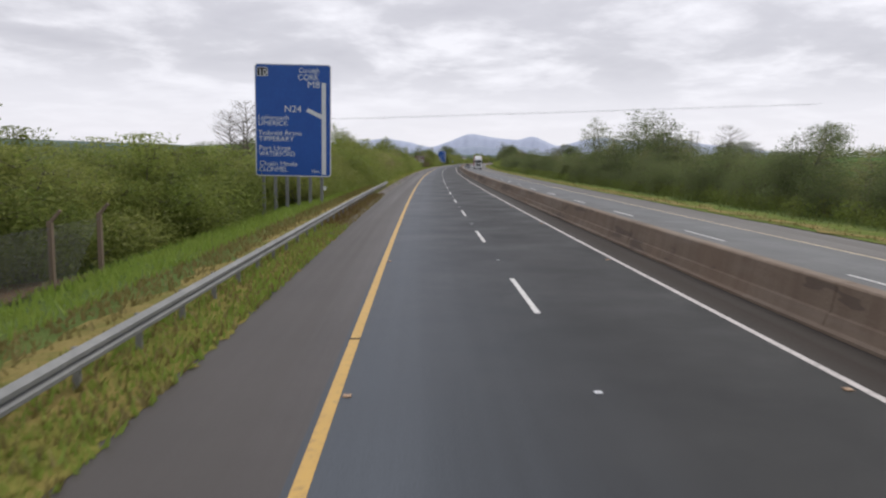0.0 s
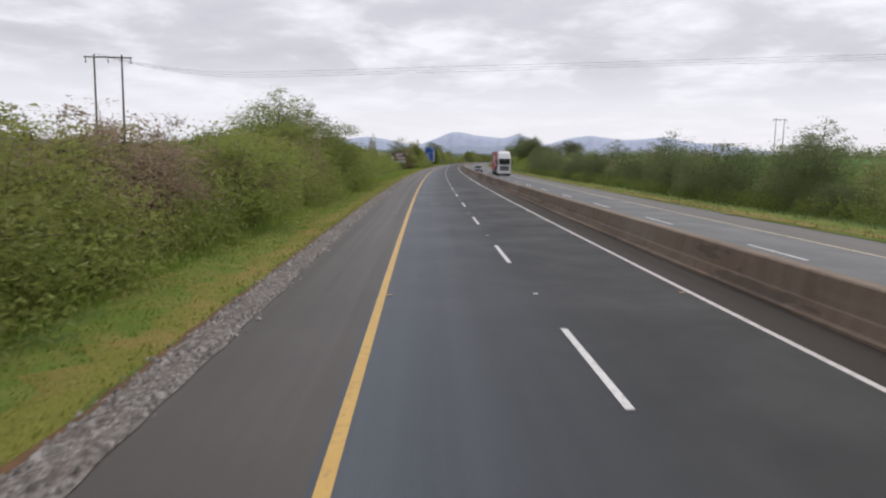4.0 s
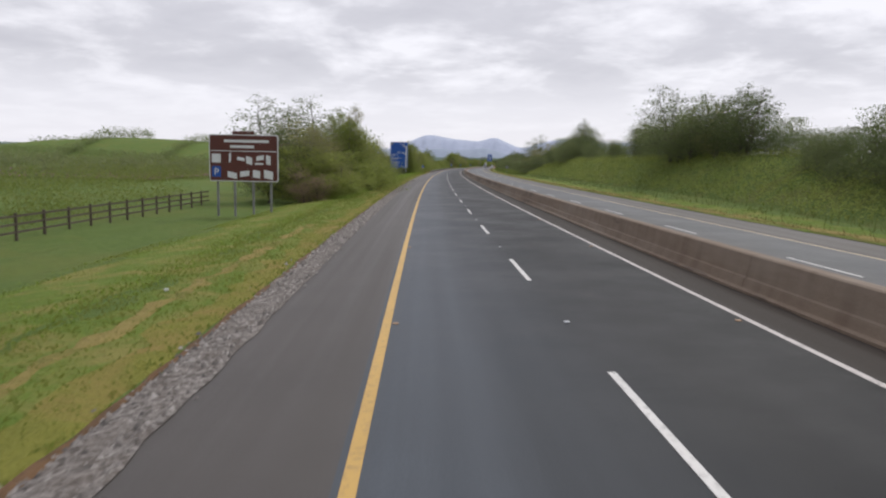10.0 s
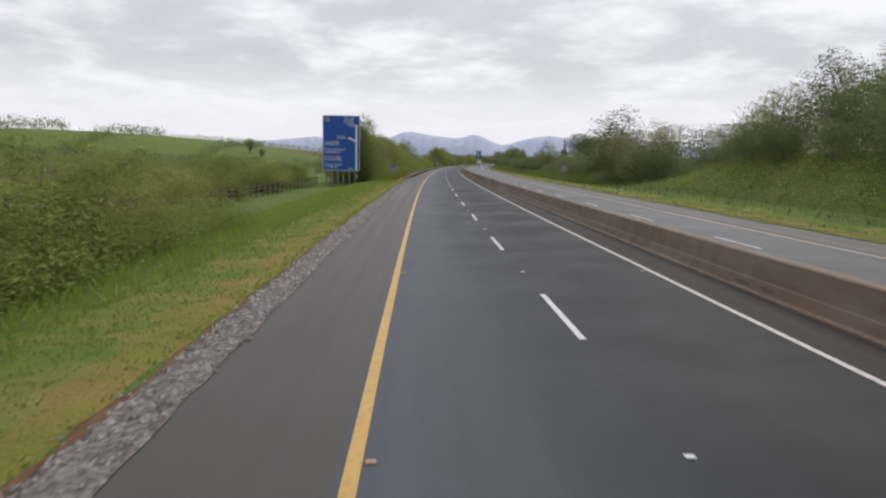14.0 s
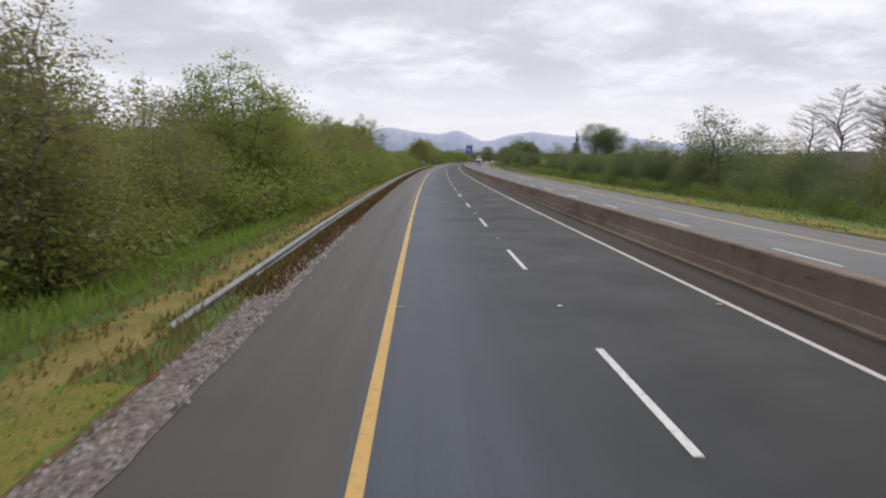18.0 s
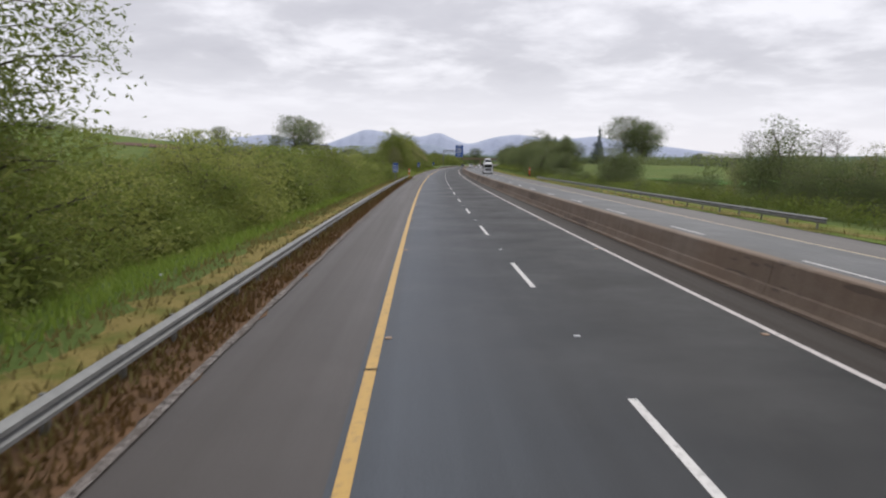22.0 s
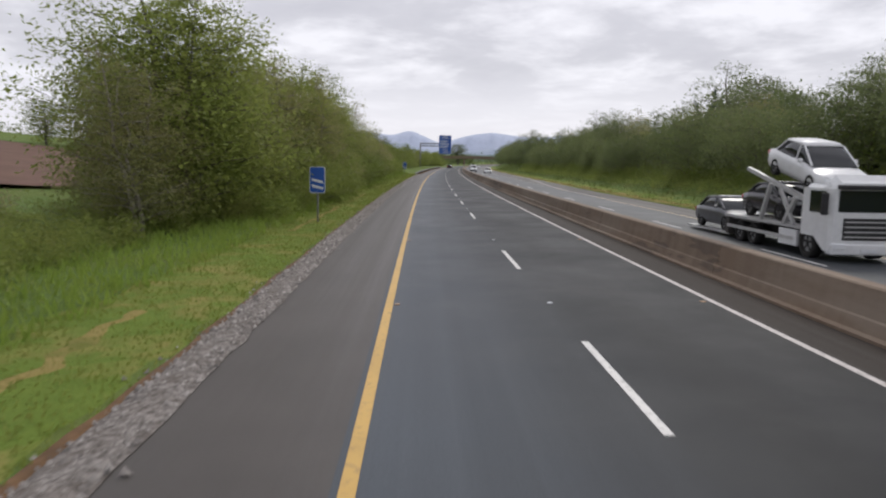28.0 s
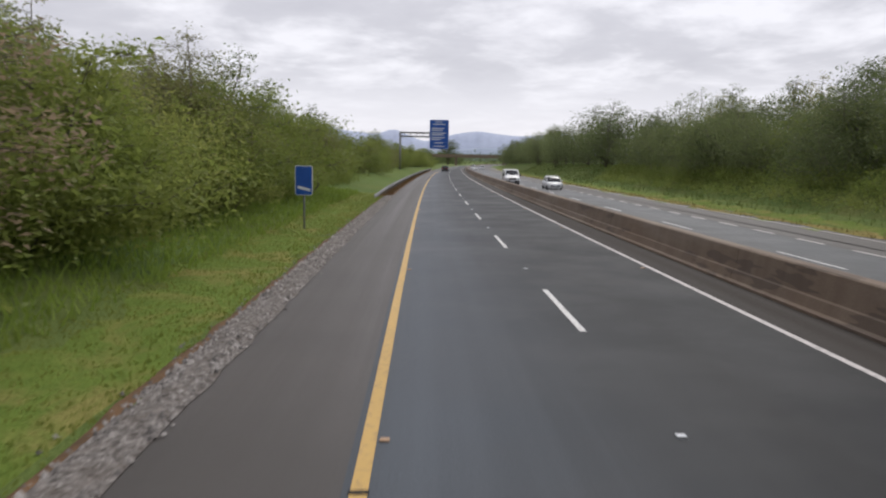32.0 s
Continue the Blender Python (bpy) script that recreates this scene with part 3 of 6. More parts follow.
def letter(parent, body, x, z, size, mat, y=-0.05, label="", width=0.0):
    """Lettering on a board that faces -y; x, z is the start of the line."""
    me = text_mesh(body, size)
    stretch = width / max(v.co.x for v in me.vertices) if width else 1.0
    me.transform(Matrix.Translation((x, y, z)) @ Matrix.Rotation(math.pi / 2, 4, "X") @ Matrix.Diagonal((stretch, 1, 1, 1)))
    me.materials.clear()
    me.materials.append(mat)
    return part("lettering", me, None, parent, label)


def rounded_board(name, w, h, z0, r, mat, parent, y0=-0.03, y1=0.03, label=""):
    """An upright plate with rounded corners, centred on x."""
    pts = []
    for cx, cz, a0 in ((w / 2 - r, z0 + h - r, 0), (-w / 2 + r, z0 + h - r, 90), (-w / 2 + r, z0 + r, 180), (w / 2 - r, z0 + r, 270)):
        for k in range(5):
            a = radians(a0 + k * 22.5)
            pts.append((cx + r * math.cos(a), cz + r * math.sin(a)))
    n = len(pts)
    verts = [(x, y0, z) for x, z in pts] + [(x, y1, z) for x, z in pts]
    faces = [tuple(range(n)), tuple(reversed(range(n, 2 * n)))] + [(i, i + n, (i + 1) % n + n, (i + 1) % n) for i in range(n)]
    return part(name, mesh_from(name, verts, faces, mat), None, parent, label)


def bar(parent, x0, x1, z0, z1, mat, y=-0.048, name="stripe", label="", slant=0.0):
    verts = [(x0, y, z0), (x1, y, z0 - slant), (x1, y, z1 - slant), (x0, y, z1), (x0, y + 0.012, z0), (x1, y + 0.012, z0 - slant), (x1, y + 0.012, z1 - slant), (x0, y + 0.012, z1)]
    faces = [(0, 1, 2, 3), (7, 6, 5, 4), (0, 4, 5, 1), (1, 5, 6, 2), (2, 6, 7, 3), (3, 7, 4, 0)]
    return part(name, mesh_from(name, verts, faces, mat), None, parent, label)


def exit_sign(s, w, dist, lift):
    """Tall blue advance direction sign, 5.25 by 8.0 m, on six posts."""
    W, H, B = 5.35, 7.85, 1.95
    t = tagged(new("direction_sign"), "tall blue motorway direction sign with white lettering on six posts", "road sign", group="direction signs")
    rounded_board("border", W, H, B, 0.22, M_SIGN_WHITE, t, -0.03, 0.02, "white border")
    rounded_board("panel", W - 0.14, H - 0.14, B + 0.07, 0.17, M_SIGN_BLUE, t, -0.04, -0.028, "blue reflective panel")
    rounded_board("back", W - 0.04, H - 0.04, B + 0.02, 0.2, M_GREY_BACK, t, 0.022, 0.05, "grey aluminium back")
    for i in range(6):
        x = -W / 2 + 0.52 + i * (W - 1.2) / 5
        part("post", boxed(x - 0.11, x + 0.11, 0.055, 0.25, -1.2, B + H - 0.4, bevel=0.02), M_STEEL, t, "grey steel post")
    sx, sz = W / 131.0, H / 200.0

    def X(p):
        return -W / 2 + p * sx

    def Z(p):
        return B + H - p * sz

    bar(t, X(115), X(122.5), Z(196), Z(32), M_SIGN_WHITE, name="route_stripe", label="white vertical route stripe")
    v = [(X(88), -0.048, Z(83)), (X(91.5), -0.048, Z(77)), (X(117), -0.048, Z(89)), (X(117), -0.048, Z(97.5))]
    v += [(x, y + 0.012, z) for x, y, z in v]
    part("branch_stripe", mesh_from("branch_stripe", v, [(3, 2, 1, 0), (4, 5, 6, 7), (0, 1, 5, 4), (1, 2, 6, 5), (2, 3, 7, 6), (3, 0, 4, 7)], M_SIGN_WHITE), None, t)
    rounded_board("exit_number_plate", 0.78, 0.62, Z(22), 0.1, M_SIGN_WHITE, t, -0.05, -0.038).location.x = X(13.5)
    rounded_board("exit_number_panel", 0.70, 0.54, Z(22) + 0.04, 0.08, M_SIGN_BLACK, t, -0.056, -0.046).location.x = X(13.5)
    letter(t, "10", X(6.3), Z(20.3), 0.62, M_SIGN_WHITE, -0.06)
    for body, x, x1, z, size in (
        ("Corcaigh", 76, 111, 15, 0.50), ("CORK", 74, 111, 27.5, 0.56), ("M8", 90, 112, 41, 0.66), ("N24", 50, 80, 84.5, 0.66),
        ("Luimneach", 5, 58, 98.5, 0.46), ("LIMERICK", 5, 57, 109, 0.50), ("Tiobraid \u00c1rann", 5, 80, 126, 0.46), ("TIPPERARY", 6, 67, 137, 0.50),
        ("Port L\u00e1irge", 6, 61, 153, 0.46), ("WATERFORD", 6, 68, 164, 0.50), ("Cluain Meala", 6, 72, 181, 0.46), ("CLONMEL", 6, 55, 191.5, 0.50),
    ):
        letter(t, body, X(x), Z(z), size, M_SIGN_WHITE, width=X(x1) - X(x))
    letter(t, dist, X(96 if len(dist) < 4 else 88), Z(193), 0.36, M_SIGN_WHITE)
    part("inspection_label", boxed(W / 2 - 0.56, W / 2 - 0.34, 0.03, 0.052, 1.0, 1.28), M_SIGN_WHITE, t, "small white label on a post")
    t.matrix_basis = on_road(s, w, lift)
    return t


exit_sign(50.9, -17.55, "1km", -0.5)
exit_sign(500.3, -21.3, "500m", -0.75)


def countdown(s, w, bars, lift):
    t = tagged(new("countdown_marker"), "small blue countdown sign with %s white slanted bar%s on a pole" % (("one", "two", "three")[bars - 1], "s" if bars > 1 else ""), "road sign", group="exit countdown markers")
    W, H, B = 0.76, 1.28, 1.64
    rounded_board("border", W, H, B, 0.1, M_SIGN_WHITE, t, -0.03, 0.01)
    rounded_board("panel", W - 0.06, H - 0.06, B + 0.03, 0.08, M_SIGN_BLUE, t, -0.04, -0.028, "blue panel")
    for i in range(bars):
        z = B + 0.30 + i * 0.30
        bar(t, -0.27, 0.28, z, z + 0.12, M_SIGN_WHITE, slant=0.13, label="white slanted bar")
    tube("pole", [(0, 0.05, -0.6), (0, 0.05, B + H - 0.1)], 0.045, 10, M_STEEL, t, "grey steel pole")
    t.matrix_basis = on_road(s, w, lift)


countdown(717.0, -13.05, 3, -0.40)
countdown(820.8, -13.8, 2, -0.48)
countdown(925.5, -14.0, 1, -0.42)


def route_marker(s, w, lift):
    t = tagged(new("route_marker"), "small blue route marker sign with white writing on a pole", "road sign")
    W, H, B = 0.84, 0.92, 1.55
    rounded_board("border", W, H, B, 0.06, M_SIGN_WHITE, t, -0.03, 0.01)
    rounded_board("panel", W - 0.06, H - 0.06, B + 0.03, 0.05, M_SIGN_BLUE, t, -0.04, -0.028, "blue panel")
    letter(t, "M8", -0.2, B + 0.64, 0.26, M_SIGN_WHITE)
    bar(t, -0.1, 0.1, B + 0.38, B + 0.54, M_SIGN_WHITE)
    bar(t, -0.22, 0.22, B + 0.10, B + 0.27, M_SIGN_WHITE)
    tube("pole", [(0, 0.05, -0.6), (0, 0.05, B + H - 0.1)], 0.045, 10, M_STEEL, t, "grey steel pole")
    t.matrix_basis = on_road(s, w, lift)


route_marker(510.0, -14.4, -0.35)


def tourist_sign(s, w, lift):
    t = tagged(new("tourist_sign"), "brown tourist sign with white pictograms on four posts", "road sign")
    W, H, B = 4.65, 3.15, 1.45
    rounded_board("border", W, H, B, 0.14, M_SIGN_WHITE, t, -0.03, 0.02)
    rounded_board("panel", W - 0.12, H - 0.12, B + 0.06, 0.1, M_SIGN_BROWN, t, -0.04, -0.028, "brown reflective panel")
    bar(t, -W / 2 + 0.1, W / 2 - 0.1, B + 2.02, B + 2.07, M_SIGN_WHITE)
    bar(t, -1.3, 1.7, B + 2.62, B + 2.8, M_SIGN_WHITE)
    bar(t, -0.9, 0.7, B + 2.25, B + 2.43, M_SIGN_WHITE)
    rounded_board("pictogram_panel", 0.6, 0.6, B + 1.25, 0.05, M_SIGN_WHITE, t, -0.05, -0.038).location.x = -1.85
    rounded_board("parking_panel", 0.6, 0.72, B + 0.3, 0.05, M_SIGN_BLUE, t, -0.05, -0.038, "blue parking panel").location.x = -1.85
    letter(t, "P", -2.02, B + 0.42, 0.66, M_SIGN_WHITE, -0.055)
    # pictograms in two rows, as plain shapes
    for i, (x, z, a, b) in enumerate(((-1.0, 1.25, 0.14, 0.6), (-0.45, 1.45, 0.5, 0.22), (0.15, 1.25, 0.42, 0.5), (0.85, 1.4, 0.5, 0.3), (1.5, 1.2, 0.3, 0.62), (-1.1, 0.3, 0.62, 0.4), (-0.25, 0.3, 0.62, 0.36), (0.6, 0.3, 0.5, 0.5), (1.35, 0.28, 0.62, 0.55))):
        bar(t, x, x + a, B + z, B + z + b, M_SIGN_WHITE, name="pictogram", slant=(-0.1, 0.08, 0.15)[i % 3])
    bar(t, 0.75, 1.3, B + 1.15, B + 1.27, M_SIGN_WHITE, name="pictogram")
    part("top_plate", boxed(-0.75, 0.75, -0.03, 0.02, B + H, B + H + 0.22, bevel=0.01), M_SIGN_BROWN, t)
    for x in (-1.8, -0.65, 0.6, 1.8):
        part("post", boxed(x - 0.07, x + 0.07, 0.03, 0.17, -1.0, B + H - 0.2, bevel=0.015), M_STEEL, t, "grey steel post")
    t.matrix_basis = on_road(s, w, lift)


tourist_sign(332.0, -21.0, -0.12)


def gantry_sign(s, w, lift):
    t = tagged(new("cantilever_gantry"), "steel cantilever gantry holding a large blue sign over the road", "gantry")
    tube("mast", [(0, 0, -0.5), (0, 0, 10.6)], [0.34, 0.28], 14, M_POST, t, "grey steel mast")
    part("mast_base", boxed(-0.6, 0.6, -0.6, 0.6, -0.6, 0.25, bevel=0.03), M_CONCRETE, t, "concrete foot")
    for z in (9.5, 10.5):
        part("arm", boxed(-0.2, 13.0, -0.2, 0.2, z - 0.22, z + 0.22, bevel=0.03), M_POST, t, "steel arm")
    for i in range(7):
        x = 1.0 + i * 1.7
        part("arm_strut", boxed(x - 0.07, x + 0.07, -0.1, 0.1, 9.7, 10.3), M_POST, t)
    W, H, B, cx = 5.1, 7.7, 6.3, 10.4
    sign = rounded_board("border", W, H, B, 0.2, M_SIGN_WHITE, t, -0.36, -0.30)
    panel = rounded_board("panel", W - 0.14, H - 0.14, B + 0.07, 0.16, M_SIGN_BLUE, t, -0.37, -0.358, "blue reflective panel")
    sign.location.x = panel.location.x = cx
    for z, a, b in ((7.0, -0.9, 0.9), (6.4, -1.6, 1.6), (5.3, -2.0, 1.4), (4.8, -2.0, 0.9), (4.1, -2.0, 1.7), (3.6, -2.0, 1.2), (2.9, -2.0, 1.5), (2.4, -2.0, 0.6), (1.5, -1.2, 1.2), (0.6, -1.5, 1.5)):
        bar(t, cx + a, cx + b, B + z, B + z + 0.24, M_SIGN_WHITE, -0.378, "line_of_writing")
    t.matrix_basis = on_road(s, w, lift)


gantry_sign(1085.0, -19.3, -0.3)


def sign_back(s, w, W, H, B, posts, lift):
    t = tagged(new("sign_seen_from_behind"), "grey back of a road sign on steel posts", "road sign")
    rounded_board("panel", W, H, B, 0.08, M_GREY_BACK, t, -0.03, 0.03, "grey aluminium back")
    for i in range(posts):
        x = (i - (posts - 1) / 2) * W * 0.6
        tube("post", [(x, -0.08, -0.8), (x, -0.08, B + H - 0.15)], 0.06, 10, M_STEEL, t)
    t.matrix_basis = on_road(s, w, lift)


sign_back(508.0, 12.3, 0.9, 0.9, 1.6, 1, 0.0)
sign_back(563.0, 23.0, 3.5, 2.5, 1.2, 3, 0.2)


def marker_post(s, w, lift):
    t = tagged(new("marker_post"), "bright orange marker post with a white band at the guardrail end", "marker post")
    tube("body", [(0, 0, -0.2), (0, 0, 0.1), (0, 0, 1.55), (0, 0, 1.72), (0, 0, 1.75)], [0.2, 0.17, 0.15, 0.12, 0.05], 14, M_ORANGE, t, "orange plastic body")
    tube("band", [(0, 0, 1.15), (0, 0, 1.38)], 0.162, 14, M_SIGN_WHITE, t, "pale reflective band")
    tube("base_ring", [(0, 0, -0.1), (0, 0, 0.12), (0, 0, 0.16)], [0.3, 0.28, 0.2], 14, M_SIGN_BLACK, t, "black rubber foot")
    t.matrix_basis = on_road(s, w, lift)


marker_post(751.8, -12.65, -0.3)
marker_post(780.0, 13.0, 0.15)


# ---- far hills ----
def build_mountains():
    """Three ranges one behind the other, haze mixed into their colours; bearing in degrees to the right of the road's
    first heading, height in degrees.
    """
    ranges = (
        ("mountain_range", 4450, [(-40, 0.2), (-24, 0.5), (-14, 1.0), (-9.5, 1.2), (-6.0, 1.45), (-3.2, 1.8), (-1.2, 1.5), (0.7, 1.05), (2.2, 1.6), (4.1, 2.4), (5.2, 2.2), (6.6, 2.0), (8.4, 1.85), (9.7, 2.3), (10.8, 1.75), (12.0, 1.35), (14.0, 1.95), (15.6, 2.2), (18.5, 1.85), (20.2, 1.95), (21.6, 2.15), (24, 1.7), (26.5, 1.45), (32, 0.8), (45, 0.3)], (0.42, 0.47, 0.60), (0.48, 0.53, 0.65), "mountain range on the horizon tinted hazy blue"),
        ("mountain_range", 4100, [(-40, 0.5), (-20, 0.6), (-10, 0.7), (-4, 0.6), (0, 0.8), (3, 1.1), (5, 1.25), (7, 1.1), (9, 1.35), (11, 0.8), (13, 0.7), (16, 1.0), (19, 0.9), (22, 0.7), (30, 0.5), (45, 0.4)], (0.31, 0.36, 0.45), (0.37, 0.42, 0.50), "lower hill range with a blue-grey haze tint"),
        ("wooded_ridge", 3100, [(-60, 0.9), (-40, 1.1), (-25, 0.9), (-15, 0.8), (-8, 0.7), (0, 0.55), (6, 0.5), (10, 0.55), (16, 0.5), (25, 0.6), (40, 0.9), (60, 1.0)], (0.13, 0.18, 0.18), (0.19, 0.24, 0.21), "dark green wooded ridge far away, tinted with haze"),
    )
    rng = np.random.RandomState(11)
    mid_x, mid_y = (float(c) for c in plan(450.0, -8.6))
    for name, dist, knots, lo, hi, label in ranges:
        # lo and hi carry the distance haze as bluish, lightened base colour
        m = simple(name + "_haze_tint", lo, hi, 0.004, 1.0, bump=0.0, spec=0.0)
        b = np.arange(knots[0][0], knots[-1][0], 0.12)
        h = np.interp(b, [k[0] for k in knots], [k[1] for k in knots])
        h = np.convolve(np.pad(h, 4, "edge"), np.ones(9) / 9, "valid")
        h = h + np.convolve(rng.normal(0, 0.018, len(b) + 4), np.ones(5) / 5, 'valid')
        verts, faces = [], []
        for k, (bb, hh) in enumerate(zip(b, h)):
            a = radians(bb)
            for q, (depth, f) in enumerate(((-420, -0.4), (-260, 0.35), (-120, 0.78), (0, 1.0), (120, 0.2))):
                r = dist + depth
                z = dist * math.tan(radians(hh)) * (f if f > 0 else 0) + (3.0 if f > 0 else -60)
                verts.append((mid_x + r * math.sin(a), mid_y + r * math.cos(a), z * (1 + (0.10 * math.sin(bb * 2.1 + q * 1.7) * math.sin(bb * 5.3 + q) if f < 1 else 0))))
        for k in range(len(b) - 1):
            for j in range(4):
                faces.append((k * 5 + j, k * 5 + j + 1, (k + 1) * 5 + j + 1, (k + 1) * 5 + j))
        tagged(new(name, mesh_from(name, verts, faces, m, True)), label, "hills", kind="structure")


build_mountains()


# ---- trees ----
def leaf_cloud(centres, spreads, count, size, rng, droop=0.0, long=1.6):
    """Many small folded leaf quads scattered round the centres."""
    c = np.asarray(centres)
    sp = np.asarray(spreads)
    share = sp ** 1.7
    pick = rng.choice(len(c), count, p=share / share.sum())
    pos = c[pick] + np.clip(rng.normal(0, 1, (count, 3)), -1.6, 1.6) * sp[pick][:, None] * np.array([1, 1, 0.8])
    n = rng.normal(0, 1, (count, 3)) + np.array([0, 0, 0.6])
    n /= np.linalg.norm(n, axis=1)[:, None]
    a = np.cross(n, rng.normal(0, 1, (count, 3)))
    a /= np.linalg.norm(a, axis=1)[:, None] + 1e-9
    a[:, 2] -= droop
    b = np.cross(n, a)
    sz = size * rng.uniform(0.6, 1.35, count)[:, None]
    a, b = a * sz * long / 2, b * sz / 2
    v = np.stack([pos - a, pos + a * 0.25 + b, pos + a - b * rng.uniform(-0.5, 1, count)[:, None]], 1).reshape(-1, 3)
    idx = np.arange(count * 3).reshape(-1, 3)
    return v, idx


def cloud_mesh(name, v, idx, mat):
    me = bpy.data.meshes.new(name)
    me.vertices.add(len(v))
    me.vertices.foreach_set("co", v.astype(np.float32).ravel())
    me.loops.add(idx.size)
    me.loops.foreach_set("vertex_index", idx.astype(np.int32).ravel())
    me.polygons.add(len(idx))
    me.polygons.foreach_set("loop_start", (np.arange(len(idx)) * idx.shape[1]).astype(np.int32))
    me.update(calc_edges=True)
    me.validate()
    me.materials.append(mat)
    return me


def grow(seed, height, radius, base, limbs, shape, leaf, count, mat, bark, trunk_r=None, stems=1, twigs=3, lean=0.1, droop=0.0, spread=0.30, upward=0.0):
    """Wood (trunk, limbs, twigs) and leaves of one tree. shape(f): relative crown radius at the height fraction f."""
    rng = np.random.RandomState(seed)
    verts, faces, cs, sp = [], [], [], []
    trunk_r = trunk_r or height * 0.012
    for st in range(stems):
        off = rng.normal(0, 0.12 * radius, 2) if stems > 1 else np.zeros(2)
        top = np.array([off[0] * 3 + rng.normal(0, lean * radius), off[1] * 3 + rng.normal(0, lean * radius), height * (rng.uniform(0.7, 1.0) if st else 0.98)])
        n = 7
        pts = []
        for i in range(n):
            f = i / (n - 1)
            p = np.array([off[0], off[1], -0.3]) * (1 - f) + top * f + np.append(rng.normal(0, 0.02 * height, 2) * (0 < i < n - 1), 0)
            pts.append(p)
        rad = [trunk_r * (1.25 - 1.15 * i / (n - 1)) / (stems ** 0.4) for i in range(n)]
        tube_data(pts, rad, 6, verts, faces)
        for k in range(max(3, limbs // stems)):
            f = base + (0.97 - base) * ((k + rng.uniform(0, 1)) / max(3, limbs // stems))
            j = min(n - 2, int(f * (n - 1)))
            q = f * (n - 1) - j
            start = pts[j] * (1 - q) + pts[j + 1] * q
            ang = k * 2.4 + rng.uniform(-0.5, 0.5)
            rr = radius * shape(f) * rng.uniform(0.65, 1.12)
            rise = rr * (rng.uniform(0.15, 0.75) * (1.08 - f) + upward * rng.uniform(0.6, 1.4))
            end = start + np.array([math.cos(ang) * rr, math.sin(ang) * rr, rise - droop * rr])
            mid = (start + end) / 2 + np.array([0, 0, 0.10 * rr])
            tube_data([start, mid, end], [rad[j] * 0.55, rad[j] * 0.33, 0.012], 4, verts, faces)
            for g in (0.45, 0.75, 1.0):
                cs.append(start + (end - start) * g + np.array([0, 0, 0.1 * rr * (1 - g)]))
                sp.append(max(0.16, spread * rr * (0.75 + 0.4 * g)))
            for u in range(twigs):
                a2 = ang + rng.normal(0, 0.8)
                l2 = rr * rng.uniform(0.25, 0.55)
                st2 = start + (end - start) * rng.uniform(0.35, 0.9)
                e2 = st2 + np.array([math.cos(a2) * l2, math.sin(a2) * l2, l2 * (rng.uniform(0.1, 0.9) + upward) - droop * l2])
                tube_data([st2, e2], [max(0.014, trunk_r * 0.07), max(0.006, trunk_r * 0.03)], 3, verts, faces)
                cs.append(e2)
                sp.append(max(0.13, 0.22 * rr))
        cs.append(top)
        sp.append(0.10 * radius + 0.1)
    wood = mesh_from("trunk", verts, faces, bark, True)
    crown = None
    if count:
        v, idx = leaf_cloud(cs, sp, count, leaf, rng, droop * 0.5)
        v[:, 2] = np.where(v[:, 2] > height, height - (v[:, 2] - height) * 0.6, np.maximum(v[:, 2], 0.02))
        crown = cloud_mesh("crown", v, idx, mat)
    return wood, crown


def round_shape(f):
    return max(0.25, math.sin(math.pi * min(1, max(0, (f - 0.05) / 1.0))) ** 0.6)


def tall_shape(f):
    return max(0.16, min(1.0, 0.62 + 1.3 * f) * max(0.0, 1 - f ** 2.4) ** 0.62)


def cone_shape(f):
    return max(0.08, 1.02 - f)


def bush_shape(f):
    return max(0.35, 1.0 - 0.65 * f ** 2)


PROTO = {}


def proto(kind, name, label, category, group, **k):
    wood, crown = grow(**k)
    ob = new(name)
    part("trunk", wood, None, ob)
    if crown:
        part("crown", crown, None, ob)
    tagged(ob, label, category, group)
    PROTO.setdefault(kind, []).append([ob, k["height"] * (1.3 if "upward" in k else 1.0), False])


for i in range(4):
    proto("shrub", "shrub", "leafy green hawthorn and blackthorn shrub in the roadside belt", "shrub", "roadside shrubs", seed=20 + i, height=4.0, radius=2.0, base=0.04, limbs=34, shape=bush_shape, leaf=0.085, count=12000, mat=M_LEAF_SHRUB, bark=M_BARK, stems=5, twigs=3)
for i in range(3):
    proto("willow", "willow_shrub", "yellow-green willow shrub beside the motorway verge", "shrub", "roadside shrubs", seed=40 + i, height=4.2, radius=1.9, base=0.03, limbs=36, shape=bush_shape, leaf=0.08, count=13000, mat=M_LEAF_WILLOW, bark=M_BARK, stems=6, twigs=3)
for i in range(3):
    proto("alder", "alder_tree", "slender green alder tree in the roadside belt", "tree", "roadside trees", seed=60 + i, height=8.5, radius=2.0, base=0.06, limbs=64, stems=2, shape=tall_shape, leaf=0.085, count=20000, mat=M_LEAF_SHRUB, bark=M_BARK, twigs=3)
for i in range(3):
    proto("birch", "birch_tree", "slim birch tree with thin spring leaves", "tree", "roadside trees", seed=80 + i, height=9.0, radius=1.8, base=0.10, limbs=56, stems=2, shape=tall_shape, leaf=0.075, count=13000, mat=M_LEAF_BIRCH, bark=M_BIRCH_BARK, twigs=4)
proto("clear_birch", "birch_tree", "birch tree with a bare pale trunk under thin leaves", "tree", "roadside trees", seed=95, height=9.6, radius=1.7, base=0.34, limbs=40, shape=tall_shape, leaf=0.075, count=10000, mat=M_LEAF_BIRCH, bark=M_BIRCH_BARK, twigs=4, trunk_r=0.14)
